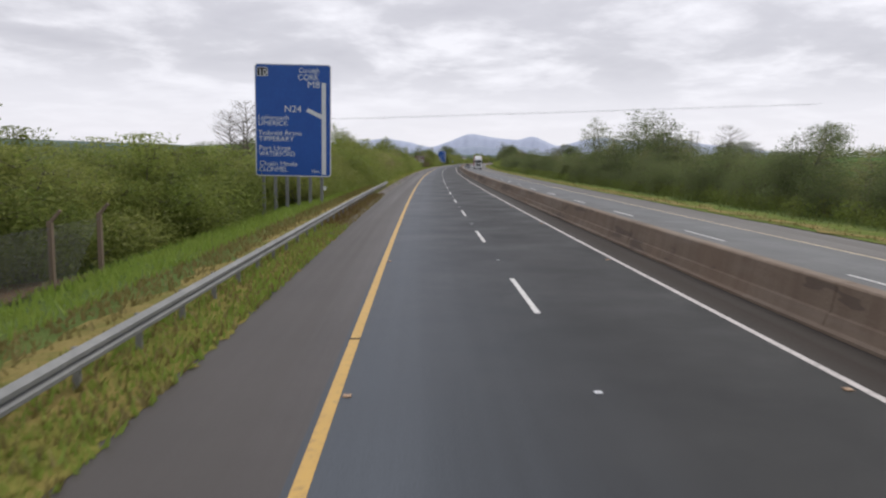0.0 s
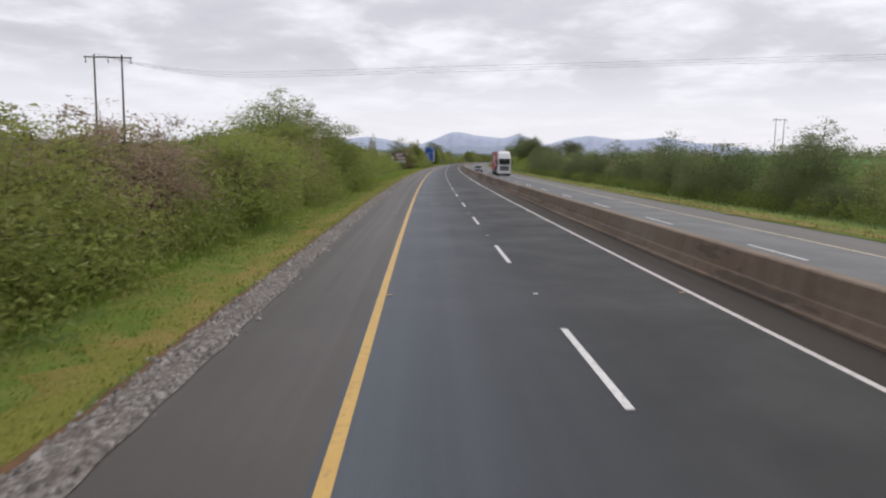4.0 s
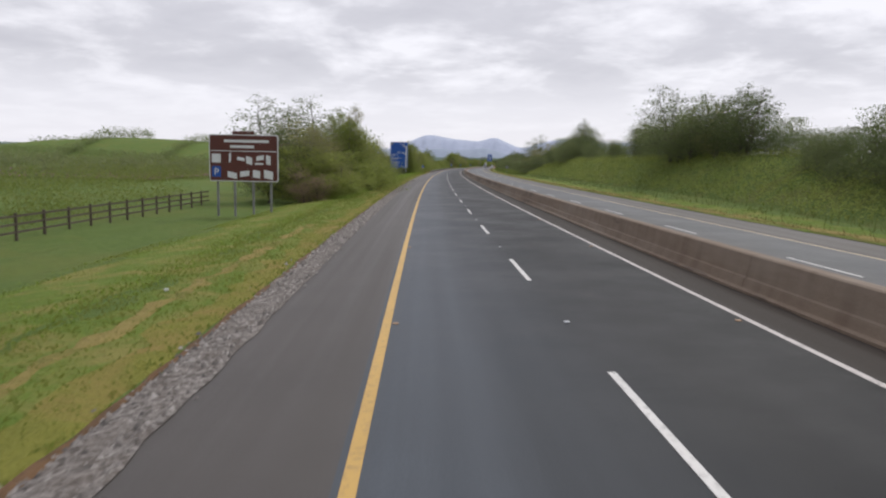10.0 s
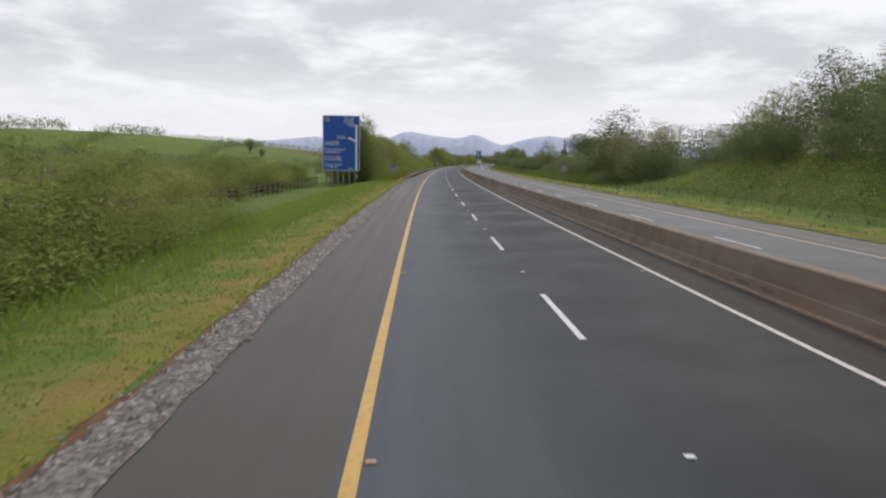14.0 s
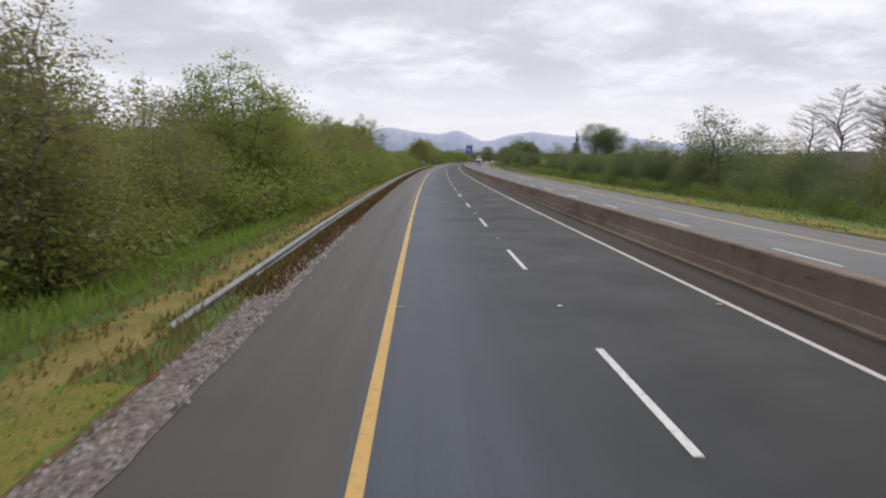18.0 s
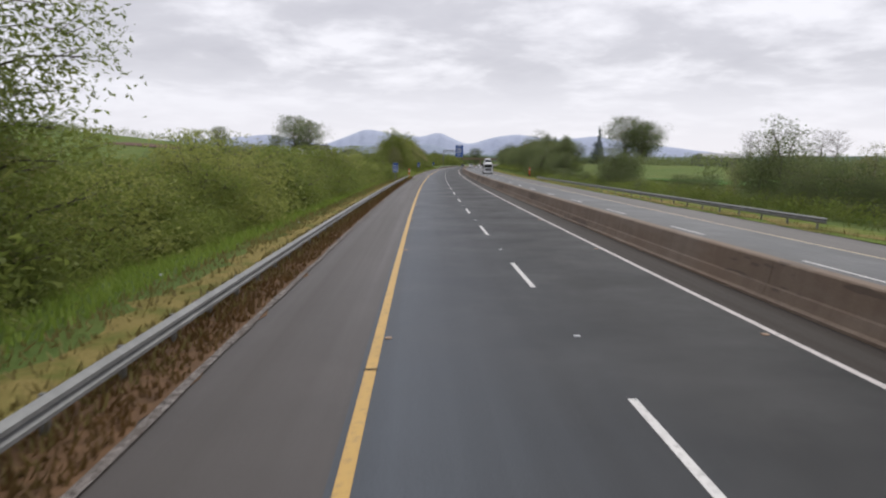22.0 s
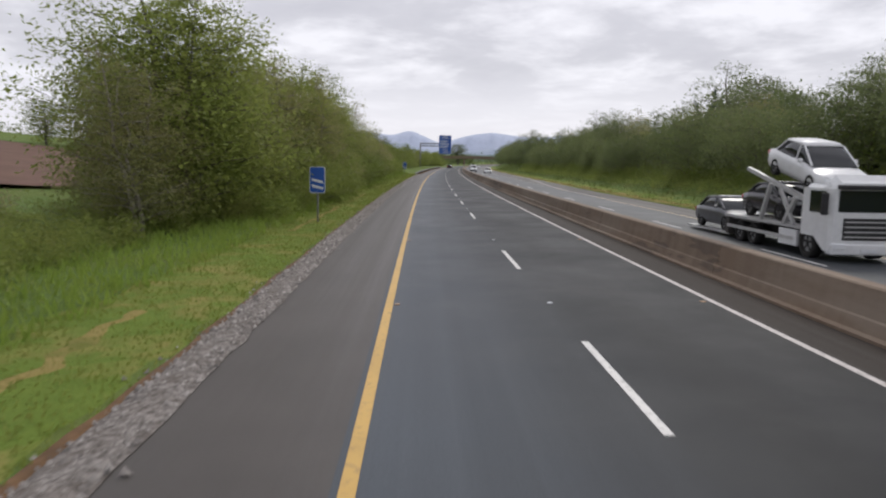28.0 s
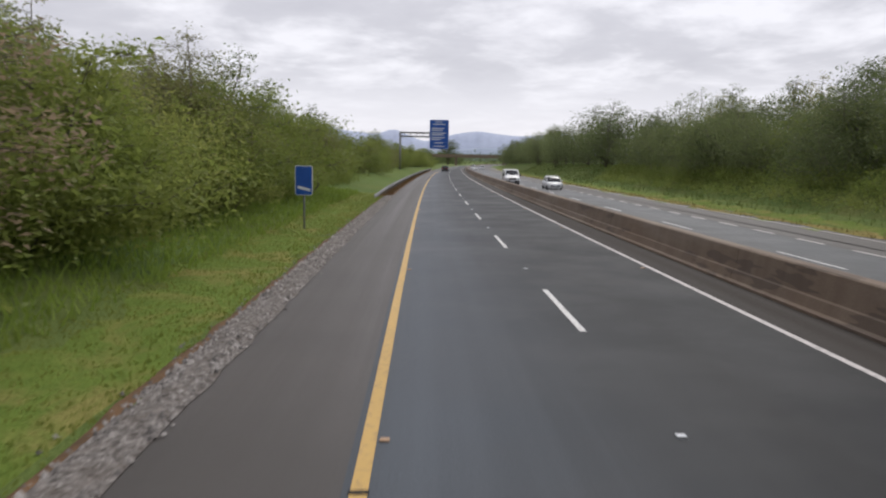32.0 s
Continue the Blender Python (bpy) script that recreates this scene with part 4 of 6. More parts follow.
for i in range(2):
    proto("rust", "russet_shrub", "shrub with reddish-brown spring twigs", "shrub", "roadside shrubs", seed=100 + i, height=5.0, radius=1.7, base=0.05, limbs=30, shape=tall_shape, leaf=0.075, count=9500, mat=M_LEAF_RUST, bark=M_BARK, stems=3, twigs=4)
for i in range(2):
    proto("big_shrub", "tall_shrub", "tall leafy green shrub in the roadside belt", "shrub", "roadside shrubs", seed=210 + i, height=7.0, radius=2.5, base=0.03, limbs=54, shape=bush_shape, leaf=0.088, count=24000, mat=M_LEAF_SHRUB, bark=M_BARK, stems=6, twigs=3, spread=0.26)
    proto("big_willow", "tall_willow", "tall yellow-green willow in the roadside belt", "shrub", "roadside shrubs", seed=220 + i, height=7.0, radius=2.3, base=0.03, limbs=54, shape=bush_shape, leaf=0.088, count=24000, mat=M_LEAF_WILLOW, bark=M_BARK, stems=7, twigs=3, spread=0.26)
for i in range(2):
    proto("bare", "bare_tree", "tall bare tree with fine grey branches", "tree", "bare trees", seed=120 + i, height=14.0, radius=3.9, base=0.16, limbs=54, shape=round_shape, leaf=0.09, count=900, mat=M_LEAF_RUST, bark=M_BARK, twigs=12, trunk_r=0.19, spread=0.2, upward=0.22)
for i in range(2):
    proto("far_shrub", "hedge_shrub", "green shrub in the belt across the carriageway", "shrub", "far side shrubs", seed=180 + i, height=4.6, radius=3.5, base=0.04, limbs=40, shape=bush_shape, leaf=0.12, count=8000, mat=M_LEAF_DARK, bark=M_BARK, stems=3, twigs=2)
for i in range(2):
    proto("far_alder", "young_tree", "young green tree in the belt across the carriageway", "tree", "far side trees", seed=190 + i, height=8.5, radius=2.2, base=0.06, limbs=48, stems=2, shape=tall_shape, leaf=0.11, count=8000, mat=M_LEAF_DARK, bark=M_BARK, twigs=2)
for i in range(2):
    proto("far_birch", "pale_young_tree", "pale thin-leaved young tree across the carriageway", "tree", "far side trees", seed=200 + i, height=9.0, radius=1.9, base=0.10, limbs=46, stems=2, shape=tall_shape, leaf=0.095, count=7000, mat=M_LEAF_BIRCH, bark=M_BIRCH_BARK, twigs=3)
for i in range(2):
    proto("round", "broadleaf_tree", "rounded dark green broadleaf tree on a field edge", "tree", "field trees", seed=140 + i, height=12.0, radius=4.6, base=0.12, limbs=60, shape=round_shape, leaf=0.21, count=8500, mat=M_LEAF_DARK, bark=M_BARK, twigs=3, trunk_r=0.3, spread=0.2)
proto("fir", "conifer_tree", "dark green conifer tree standing above the hedge", "tree", "field trees", seed=160, height=13.0, radius=2.7, base=0.08, limbs=80, shape=cone_shape, leaf=0.24, count=5500, mat=M_LEAF_FIR, bark=M_BARK, twigs=2, trunk_r=0.2, droop=0.35, spread=0.2)
proto("poplar", "poplar_tree", "tall narrow poplar tree with sparse leaves", "tree", "field trees", seed=170, height=14.0, radius=1.9, base=0.1, limbs=54, shape=tall_shape, leaf=0.22, count=4200, mat=M_LEAF_BIRCH, bark=M_BARK, twigs=4, trunk_r=0.2)

TREE_RNG = random.Random(7)


def plant(kind, s, w, height, wide=1.0, sink=0.1):
    if kind == "far_shrub" and w < 0:
        kind = "shrub"
    if height > 5.4 and kind in ("shrub", "willow"):
        kind = "big_" + kind
    elif height > 6.2 and kind in ("rust", "far_shrub"):
        kind = "far_birch" if kind == "rust" else "far_alder"
    if kind == "far_shrub":
        wide, height = min(1.2, wide / 1.35), height * 1.22
    elif kind in ("far_alder", "far_birch") and w > 0:
        height *= 1.12
    wide = min(wide, 1.3)
    entry = TREE_RNG.choice(PROTO[kind])
    ob, h0, used = entry
    f = height / h0
    x, y = plan(s, w)
    m = pose(float(x), float(y), float(ground_z(s, w)) - sink, 0, 0, TREE_RNG.uniform(0, 360)) @ Matrix.Diagonal((f * wide, f * wide, f, 1))
    if not used:
        ob.matrix_basis, entry[2] = m, True
        return ob
    return copy_thing(ob, Matrix(m))


def belt(s0, s1, step, w0, w1, h0, h1, kinds, wide=1.0):
    """Trees along the road from s0 to s1, between w0 and w1, from h0 to h1 high."""
    s = s0
    while s < s1:
        plant(TREE_RNG.choice(kinds), s + TREE_RNG.uniform(-0.4, 0.4) * step, TREE_RNG.uniform(w0, w1), TREE_RNG.uniform(h0 * 0.9, h1 * 1.08), wide * TREE_RNG.uniform(0.85, 1.2))
        s += step * TREE_RNG.uniform(0.8, 1.2)


SH, WI, AL, BI, RU = "shrub", "willow", "alder", "birch", "rust"
FS, FA, FB = "far_shrub", "far_alder", "far_birch"
# near side, from the start of the drive
belt(2, 34, 2.6, -29.5, -24.0, 4.2, 5.2, (SH, SH, WI), 1.2)
belt(24, 50, 2.1, -23.6, -22.0, 3.6, 4.4, (SH, SH, WI), 1.15)
belt(32, 90, 3.4, -26.8, -22.3, 3.8, 4.9, (SH, SH, WI), 1.25)
belt(58, 88, 2.6, -19.6, -17.6, 4.0, 5.2, (SH, WI, SH), 1.15)
belt(86, 122, 2.4, -19.4, -17.2, 5.2, 6.6, (SH, WI, RU, WI), 1.1)
belt(90, 122, 3.2, -22.6, -19.8, 7.2, 8.8, (BI, FB, AL), 1.1)
belt(122, 170, 2.5, -19.4, -17.4, 4.3, 5.3, (SH, WI, RU, WI), 1.2)
belt(124, 170, 3.4, -24.0, -20.8, 4.8, 5.8, (SH, WI), 1.2)
belt(168, 189, 2.5, -20.0, -17.6, 6.6, 8.6, (WI, BI, AL, SH), 1.15)
belt(172, 189, 3.2, -23.4, -20.6, 8.4, 9.6, (FA, FB, BI), 1.1)
belt(189, 210, 2.4, -21.2, -18.6, 5.2, 6.2, (RU, BI, WI, SH), 1.15)
belt(206, 298, 2.6, -23.4, -20.6, 3.6, 4.4, (SH, WI, SH), 1.2)
belt(210, 294, 4.5, -28.2, -24.7, 3.8, 4.9, (SH, FB, SH), 1.25)
for s, w, h in ((257.2, -20.2, 10.4), (258.4, -20.9, 9.2), (284, -23, 6.4), (266, -23, 6.5)):
    plant(BI, s, w, h, 0.55)
belt(348, 374, 2.4, -20.6, -18.2, 7.4, 9.8, (AL, BI, BI, AL), 0.95)
belt(374, 404, 2.4, -20.6, -18.0, 6.6, 8.2, (AL, BI, RU, AL), 1.1)
belt(344, 408, 2.6, -18.8, -17.4, 3.0, 4.6, (SH, WI, SH, RU), 1.1)
belt(350, 372, 4.5, -25.2, -21.4, 8.5, 10.0, (FA, FB), 1.15)
belt(372, 400, 4.5, -25.2, -21.4, 5.6, 7.0, (FA, FB), 1.15)
belt(404, 434, 2.8, -22.8, -19.4, 2.8, 3.8, (SH, WI, SH, RU), 1.2)
belt(440, 500, 3.2, -31, -27, 2.8, 4.0, (SH, SH, WI), 1.3)
belt(503, 530, 2.5, -21.2, -18.9, 7.6, 9.8, (AL, BI, AL, BI), 1.1)
belt(532, 552, 2.5, -21.2, -18.9, 5.8, 7.6, (AL, BI, RU, BI, RU), 1.1)
belt(552, 606, 2.4, -21.2, -18.9, 7.6, 10.0, (AL, BI, AL, BI), 1.1)
belt(606, 622, 2.5, -21.2, -18.9, 4.8, 5.8, (SH, BI, RU), 1.1)
belt(506, 640, 2.8, -20.6, -19.2, 3.2, 5.0, (SH, WI, SH), 1.1)
belt(508, 603, 4.4, -26.0, -22.0, 7.4, 9.4, (FA, FB, FA), 1.2)
belt(622, 640, 2.2, -21.8, -19.6, 8.4, 10.6, (AL, BI, AL), 1.1)
belt(648, 742, 2.3, -21.2, -19.0, 4.2, 5.1, (WI, SH, WI), 1.2)
belt(648, 744, 3.6, -26.8, -22.4, 4.4, 5.4, (SH, WI, SH), 1.25)
belt(720, 742, 2.6, -20.2, -18.0, 5.0, 6.0, (SH, WI, SH), 1.15)
belt(744, 812, 3.8, -28.2, -22.2, 1.9, 3.0, (SH, SH, RU), 1.4)
belt(800, 828, 3.0, -22.5, -19.0, 1.5, 2.4, (SH, SH, RU, WI), 1.3)
belt(814, 880, 2.4, -21.4, -18.2, 8.8, 11.2, (AL, BI, AL), 1.15)
belt(828, 866, 3.0, -18.8, -17.2, 2.8, 4.4, (SH, SH, RU, WI), 1.1)
belt(826, 874, 4.5, -26.2, -22.2, 9.4, 11.4, (FA, FB), 1.2)
belt(880, 906, 2.4, -22.4, -20.0, 7.4, 9.2, (AL, BI, SH, AL), 1.15)
belt(868, 910, 3.0, -20.4, -19.0, 2.6, 3.8, (SH, WI), 1.15)
belt(905, 932, 2.3, -22.8, -20.2, 7.2, 9.0, (AL, BI, RU, AL), 1.2)
belt(930, 975, 2.6, -22.8, -20.2, 5.8, 7.6, (SH, AL, RU, RU, AL), 1.2)
belt(907, 950, 2.4, -20.8, -19.2, 4.4, 6.0, (SH, RU, WI, RU, SH), 1.15)
belt(896, 980, 4.5, -27.3, -23.4, 7.6, 9.2, (FA, AL), 1.2)
belt(975, 1250, 5.0, -24.4, -20.0, 5.5, 8.0, (AL, SH, BI), 1.3)
# far side
belt(-10, 300, 3.4, 15.8, 18.6, 2.2, 3.9, (FS, FS, FS), 1.2)
belt(-10, 300, 6.0, 17.5, 21, 3.6, 5.0, (FB, FA), 1.3)
belt(84, 126, 2.2, 20.5, 26, 6.0, 8.2, (FB, FB, FB, FB, FA), 1.1)
belt(34, 62, 9.0, 24, 28, 5.0, 7.2, (FB, "poplar"), 1.1)
belt(296, 340, 3.0, 18.5, 23, 3.2, 4.8, (FS, FS, FA, FS), 1.3)
belt(310, 330, 3.4, 21, 26, 5.4, 7.0, (FB, FA, FA), 1.2)
belt(352, 371, 2.2, 19.5, 23, 4.8, 6.5, (FA, FB, FA), 1.2)
belt(335, 440, 2.8, 22.0, 26, 2.4, 3.6, (FS, FS, FS), 1.3)
belt(370, 400, 3.4, 24, 29, 4.0, 5.8, (FB, FA), 1.2)
belt(449, 475, 2.6, 24, 29, 5.6, 7.8, (FB, FA, FB), 1.1)
belt(440, 500, 3.0, 19.5, 24, 2.8, 4.4, (FS, FA, FS), 1.3)
belt(498, 526, 2.6, 20, 26, 7.6, 9.8, (FB, FA, FB), 1.1)
belt(500, 690, 3.4, 16.8, 20.5, 2.0, 3.6, (FS, FS, FS), 1.25)
belt(505, 690, 6.0, 19, 23, 3.6, 5.4, (FB, FA), 1.3)
belt(575, 640, 5.0, 22, 28, 5.0, 6.8, (FA, FS, FB), 1.2)
belt(690, 772, 7.0, 15.5, 19, 1.2, 2.0, (FS, FS), 1.6)
belt(719, 730, 2.4, 16.5, 20, 3.8, 4.8, (FS, FS), 1.3)
belt(770, 800, 3.0, 14.8, 19, 3.6, 5.4, (FS, FA, FS), 1.2)
belt(800, 1000, 3.2, 18.5, 23, 4.0, 5.4, (FS, FA, FS), 1.4)
belt(806, 1000, 3.6, 23, 29, 5.6, 7.6, (FA, FB, FA), 1.3)
belt(870, 1000, 6.0, 27, 33, 7.6, 9.2, (FA, FB), 1.3)
belt(1000, 1300, 6.5, 18.5, 27, 5.5, 9.0, (FA, FS), 1.5)
# single trees in the fields and along the skyline
for kind, s, w, h in (
    ("clear_birch", 840, -16.6, 9.6), ("clear_birch", 504, -18.3, 8.6), ("clear_birch", 523, -18.0, 8.2), ("clear_birch", 368, -17.4, 10.4),
    ("bare", 116, -38, 17), ("bare", 124, -42.5, 15.5), ("bare", 612, 58, 20), ("bare", 622, 64, 22), ("bare", 634, 70, 23), ("bare", 604, 66, 21), ("bare", 553, 36, 16), ("bare", 563, 38, 17), ("bare", 571, 35, 17.5), ("bare", 579, 38, 17), ("bare", 587, 36, 16), ("bare", 596, 37, 15.5), ("bare", 542, 38, 15),
    ("bare", 262, 95, 15), ("round", 250, 92, 11), ("bare", 545, 190, 22), ("round", 548, 200, 20), ("bare", 560, 215, 22), ("round", 520, 250, 18), ("round", 600, 240, 17),
    ("fir", 1005, 69, 20), ("round", 985, 80, 15), ("round", 995, 91, 14), ("round", 975, 86, 12), ("bare", 975, 138, 25), ("bare", 970, 147, 26), ("poplar", 985, 154, 26), ("bare", 950, 160, 27), ("bare", 955, 170, 25), ("bare", 139, 50, 15), ("bare", 146, 58, 11),
    ("fir", 881, 29, 7.0), ("fir", 889, 33, 6.6), ("far_birch", 912, 27, 10.5),
    ("round", 800, -120, 5.5), ("round", 815, -132, 5), ("round", 925, -68, 10), ("round", 932, -76, 11), ("round", 918, -80, 9.5), ("round", 905, -100, 10),
    ("round", 1040, -32, 10), ("round", 1150, 32, 11), ("round", 1300, -28, 11), ("round", 1350, 30, 11), ("round", 1450, -26, 12),
):
    plant(kind, s, w, h)
belt(624, 641, 3.4, -23.6, -21.4, 8.0, 9.8, (FA, AL, FB), 1.05)


# ---- hedgerows and woods across the fields ----
def hedge(s0, w0, s1, w1, height, seed, count):
    rng = np.random.RandomState(seed)
    n = int(math.hypot(s1 - s0, w1 - w0) / 3) + 2
    cs, sp = [], []
    for i in range(n):
        f = i / (n - 1)
        s, w = s0 + (s1 - s0) * f, w0 + (w1 - w0) * f
        x, y = plan(s, w)
        z = float(ground_z(s, w))
        h = height * rng.uniform(0.6, 1.25)
        for q in (0.25, 0.6, 0.9):
            cs.append((float(x) + rng.normal(0, 0.8), float(y) + rng.normal(0, 0.8), z + h * q))
            sp.append(0.35 * height)
    v, idx = leaf_cloud(cs, sp, count, height * 0.17, rng)
    return v, idx


def thicket(name, rows, mat, label, seed):
    """Scrub that nobody could count, along the road; rows: s0, s1, w0, w1, height, leaves per metre, leaf size."""
    rng = np.random.RandomState(seed)
    vs, ids, n = [], [], 0
    for s0, s1, w0, w1, height, dense, leaf in rows:
        k = int((s1 - s0) * abs(w1 - w0) / (0.30 * height * height)) + 4
        s, w = rng.uniform(s0, s1, k), rng.uniform(w0, w1, k)
        h = height * rng.uniform(0.45, 1.1, k)
        x, y = plan(s, w)
        z = ground_z(s, w)
        cs = np.concatenate([np.stack([x, y, z + h * q], 1) for q in (0.15, 0.5, 0.85)])
        v, idx = leaf_cloud(cs, np.concatenate([h * q for q in (0.42, 0.34, 0.2)]), int((s1 - s0) * dense), leaf, rng)
        vs.append(v)
        ids.append(idx + n)
        n += len(v)
    tagged(new(name, cloud_mesh(name, np.concatenate(vs), np.concatenate(ids), mat)), label, "undergrowth", kind="stuff")


thicket("bramble_undergrowth", (
    (29, 60, -21.4, -20.4, 1.3, 900, 0.08), (58, 90, -17.2, -15.9, 1.4, 900, 0.08), (86, 200, -17.0, -15.4, 1.8, 1100, 0.085), (196, 300, -20.6, -18.7, 1.6, 900, 0.08),
    (344, 408, -17.4, -15.9, 1.6, 1000, 0.08), (404, 434, -19.0, -17.1, 1.4, 800, 0.08), (503, 646, -19.2, -17.9, 1.5, 1000, 0.085), (646, 744, -18.4, -17.0, 1.7, 1200, 0.085),
    (744, 822, -21.4, -18.3, 1.1, 900, 0.08), (820, 868, -17.0, -15.6, 1.6, 1100, 0.085), (866, 912, -19.8, -18.2, 1.5, 1000, 0.085), (905, 985, -19.8, -18.4, 1.5, 1000, 0.09)),
    M_LEAF_SHRUB, "low bramble and hawthorn undergrowth along the foot of the belt", 71)
thicket("far_scrub", (
    (-20, 300, 14.8, 16.4, 1.2, 260, 0.11), (-10, 300, 18.5, 23.0, 2.6, 420, 0.13), (500, 690, 15.4, 17.0, 1.2, 280, 0.11),
    (500, 680, 20.5, 26.0, 2.8, 420, 0.13), (690, 770, 14.5, 22.0, 1.0, 420, 0.12), (768, 800, 14.2, 19.0, 1.8, 400, 0.12), (800, 1000, 17.0, 19.5, 1.4, 300, 0.13), (800, 1000, 20.0, 27.0, 4.2, 480, 0.16)),
    M_LEAF_SHRUB, "dense green scrub behind the far verge", 72)
thicket("bank_scrub", ((322, 470, 15.0, 24.5, 0.8, 520, 0.11), (800, 1000, 15.5, 19.0, 0.6, 240, 0.11)),
    M_LEAF_SHRUB, "low light green scrub on the far bank", 74)
thicket("field_scrub", (
    (292, 352, -36, -30.5, 2.2, 320, 0.12), (430, 520, -46, -38, 2.4, 260, 0.14), (300, 425, -62, -50, 2.8, 260, 0.16), (440, 640, -100, -80, 4.0, 220, 0.22)),
    M_LEAF_SHRUB, "scattered green scrub along the field edges", 73)


def build_hedges():
    vs, ids, n = [], [], 0
    rows = []
    for s0, s1, side in ((-50, 500, -1), (250, 900, -1), (-50, 600, 1), (450, 1000, 1)):
        for k in range(4):
            w = side * (60 + 75 * k)
            rows.append((s0, w, s1, w + side * 20, 3.0 + 1.1 * k))
    for s in (140, 300, 430, 620, 760, 1000, 1250):
        for side in (-1, 1):
            rows.append((s, side * 45, s + 40, side * 420, 3.2))
    for i, (s0, w0, s1, w1, h) in enumerate(rows):
        v, idx = hedge(s0, w0, s1, w1, h, 300 + i, 11000)
        vs.append(v)
        ids.append(idx + n)
        n += len(v)
    tagged(new("field_hedgerows", cloud_mesh("field_hedgerows", np.concatenate(vs), np.concatenate(ids), M_LEAF_DARK)), "dark green hedgerows between the fields", "hedgerow", kind="stuff")
    vs, ids, n = [], [], 0
    for i, (s0, w0, s1, w1, h) in enumerate(((1500, -400, 1700, 500, 9), (1300, -80, 1800, -60, 9), (1300, 40, 1900, 70, 9), (2000, -700, 2100, 900, 12), (2600, -1100, 2700, 1300, 14), (900, -420, 1500, -300, 9), (900, 380, 1500, 300, 9), (-50, -430, 700, -380, 9), (-50, 420, 700, 390, 9), (300, 600, 1400, 640, 11), (300, -700, 1500, -620, 11))):
        v, idx = hedge(s0, w0, s1, w1, h, 400 + i, 9000)
        vs.append(v)
        ids.append(idx + n)
        n += len(v)
    tagged(new("distant_woods", cloud_mesh("distant_woods", np.concatenate(vs), np.concatenate(ids), M_LEAF_DARK)), "lines of distant dark green woodland", "woods", kind="stuff")


build_hedges()


# ---- fields ----
def field(name, s0, s1, w0, w1, mat, label, lift=0.12):
    ss, ws = np.linspace(s0, s1, 24), np.linspace(w0, w1, 18)
    wg, sg = np.meshgrid(ws, ss)
    x, y = plan(sg, wg)
    z = ground_z(sg, wg) + lift
    faces = [(i * 18 + j, i * 18 + j + 1, (i + 1) * 18 + j + 1, (i + 1) * 18 + j) for i in range(23) for j in range(17)]
    tagged(new(name, mesh_from(name, np.stack([x, y, z], -1).reshape(-1, 3).tolist(), faces, mat, True)), label, "field", kind="structure")


M_CROP = grass_mat("bright_crop", (0.045, 0.115, 0.018), (0.075, 0.165, 0.03), (0.06, 0.13, 0.02), 0.5)
field("tilled_field", 845, 912, -118, -36, M_TILLED, "bare reddish-brown tilled field beyond the hedge", 0.25)
field("crop_field", 150, 430, 60, 300, M_CROP, "bright green crop field on a gentle rise", 0.25)
field("crop_field", 560, 760, 32, 90, M_CROP, "bright green meadow behind the hedge", 0.25)
field("tilled_field", 405, 560, -165, -58, M_TILLED, "strip of bare reddish-brown tilled soil", 0.25)


# ---- verge grass ----
def tufts(name, rows, blade, seed, mat, label):
    rng = np.random.RandomState(seed)
    vs, n = [], 0
    for s0, s1, w0, w1, count, h in rows:
        s, w = rng.uniform(s0, s1, count), rng.uniform(w0, w1, count)
        x, y = plan(s, w)
        z = ground_z(s, w) + 0.02
        a = rng.uniform(0, 6.28, count)
        hh = h * rng.uniform(0.5, 1.4, count)
        wd = blade * rng.uniform(0.6, 1.4, count)
        lean = rng.normal(0, 0.35, (count, 2)) * hh[:, None]
        p = np.stack([x, y, z], 1)
        side = np.stack([np.cos(a) * wd, np.sin(a) * wd, np.zeros(count)], 1)
        tip = p + np.stack([lean[:, 0], lean[:, 1], hh], 1)
        vs.append(np.stack([p - side, p + side, tip + side * 0.15, tip - side * 0.15], 1).reshape(-1, 3))
    v = np.concatenate(vs)
    tagged(new(name, cloud_mesh(name, v, np.arange(len(v)).reshape(-1, 4), mat)), label, "grass", kind="stuff")


M_BLADE = leaf_mat("grass_blades", (0.165, 0.265, 0.045), (0.255, 0.365, 0.065), (0.28, 0.31, 0.075), 0.35)
M_BLADE_DARK = leaf_mat("rough_bank_blades", (0.085, 0.135, 0.032), (0.150, 0.205, 0.050), (0.17, 0.165, 0.055), 0.3)
M_SHORT = leaf_mat("mown_blades", (0.150, 0.220, 0.038), (0.240, 0.300, 0.060), (0.300, 0.265, 0.085), 0.35)
M_STRAW = leaf_mat("straw_blades", (0.20, 0.16, 0.06), (0.32, 0.26, 0.10), (0.16, 0.15, 0.05), 0.2)
tufts("long_grass", [(-20, 290, -19.4, -15.0, 34000, 0.26), (344, 960, -19.4, -15.0, 66000, 0.28), (288, 346, -20.4, -15.2, 5000, 0.07), (-20, 32, -13.4, -11.5, 8000, 0.15)], 0.035, 1, M_BLADE, "long green grass on the roadside verge")
tufts("short_grass", [(60, 520, -15.6, -12.46, 90000, 0.06), (288, 346, -20.4, -15.4, 14000, 0.06), (752, 960, -15.6, -12.46, 42000, 0.06)], 0.022, 4, M_SHORT, "short yellow-green mown grass along the gravel")
tufts("dead_grass", [(-20, 60, -13.5, -11.5, 7000, 0.17), (520, 752, -13.5, -12.3, 12000, 0.16), (-20, 80, -15.2, -13.8, 6000, 0.14), (512, 755, -15.2, -13.8, 9000, 0.14), (-20, 1100, 10.8, 12.4, 9000, 0.2)], 0.03, 2, M_STRAW, "straw-coloured dead grass by the guardrail")
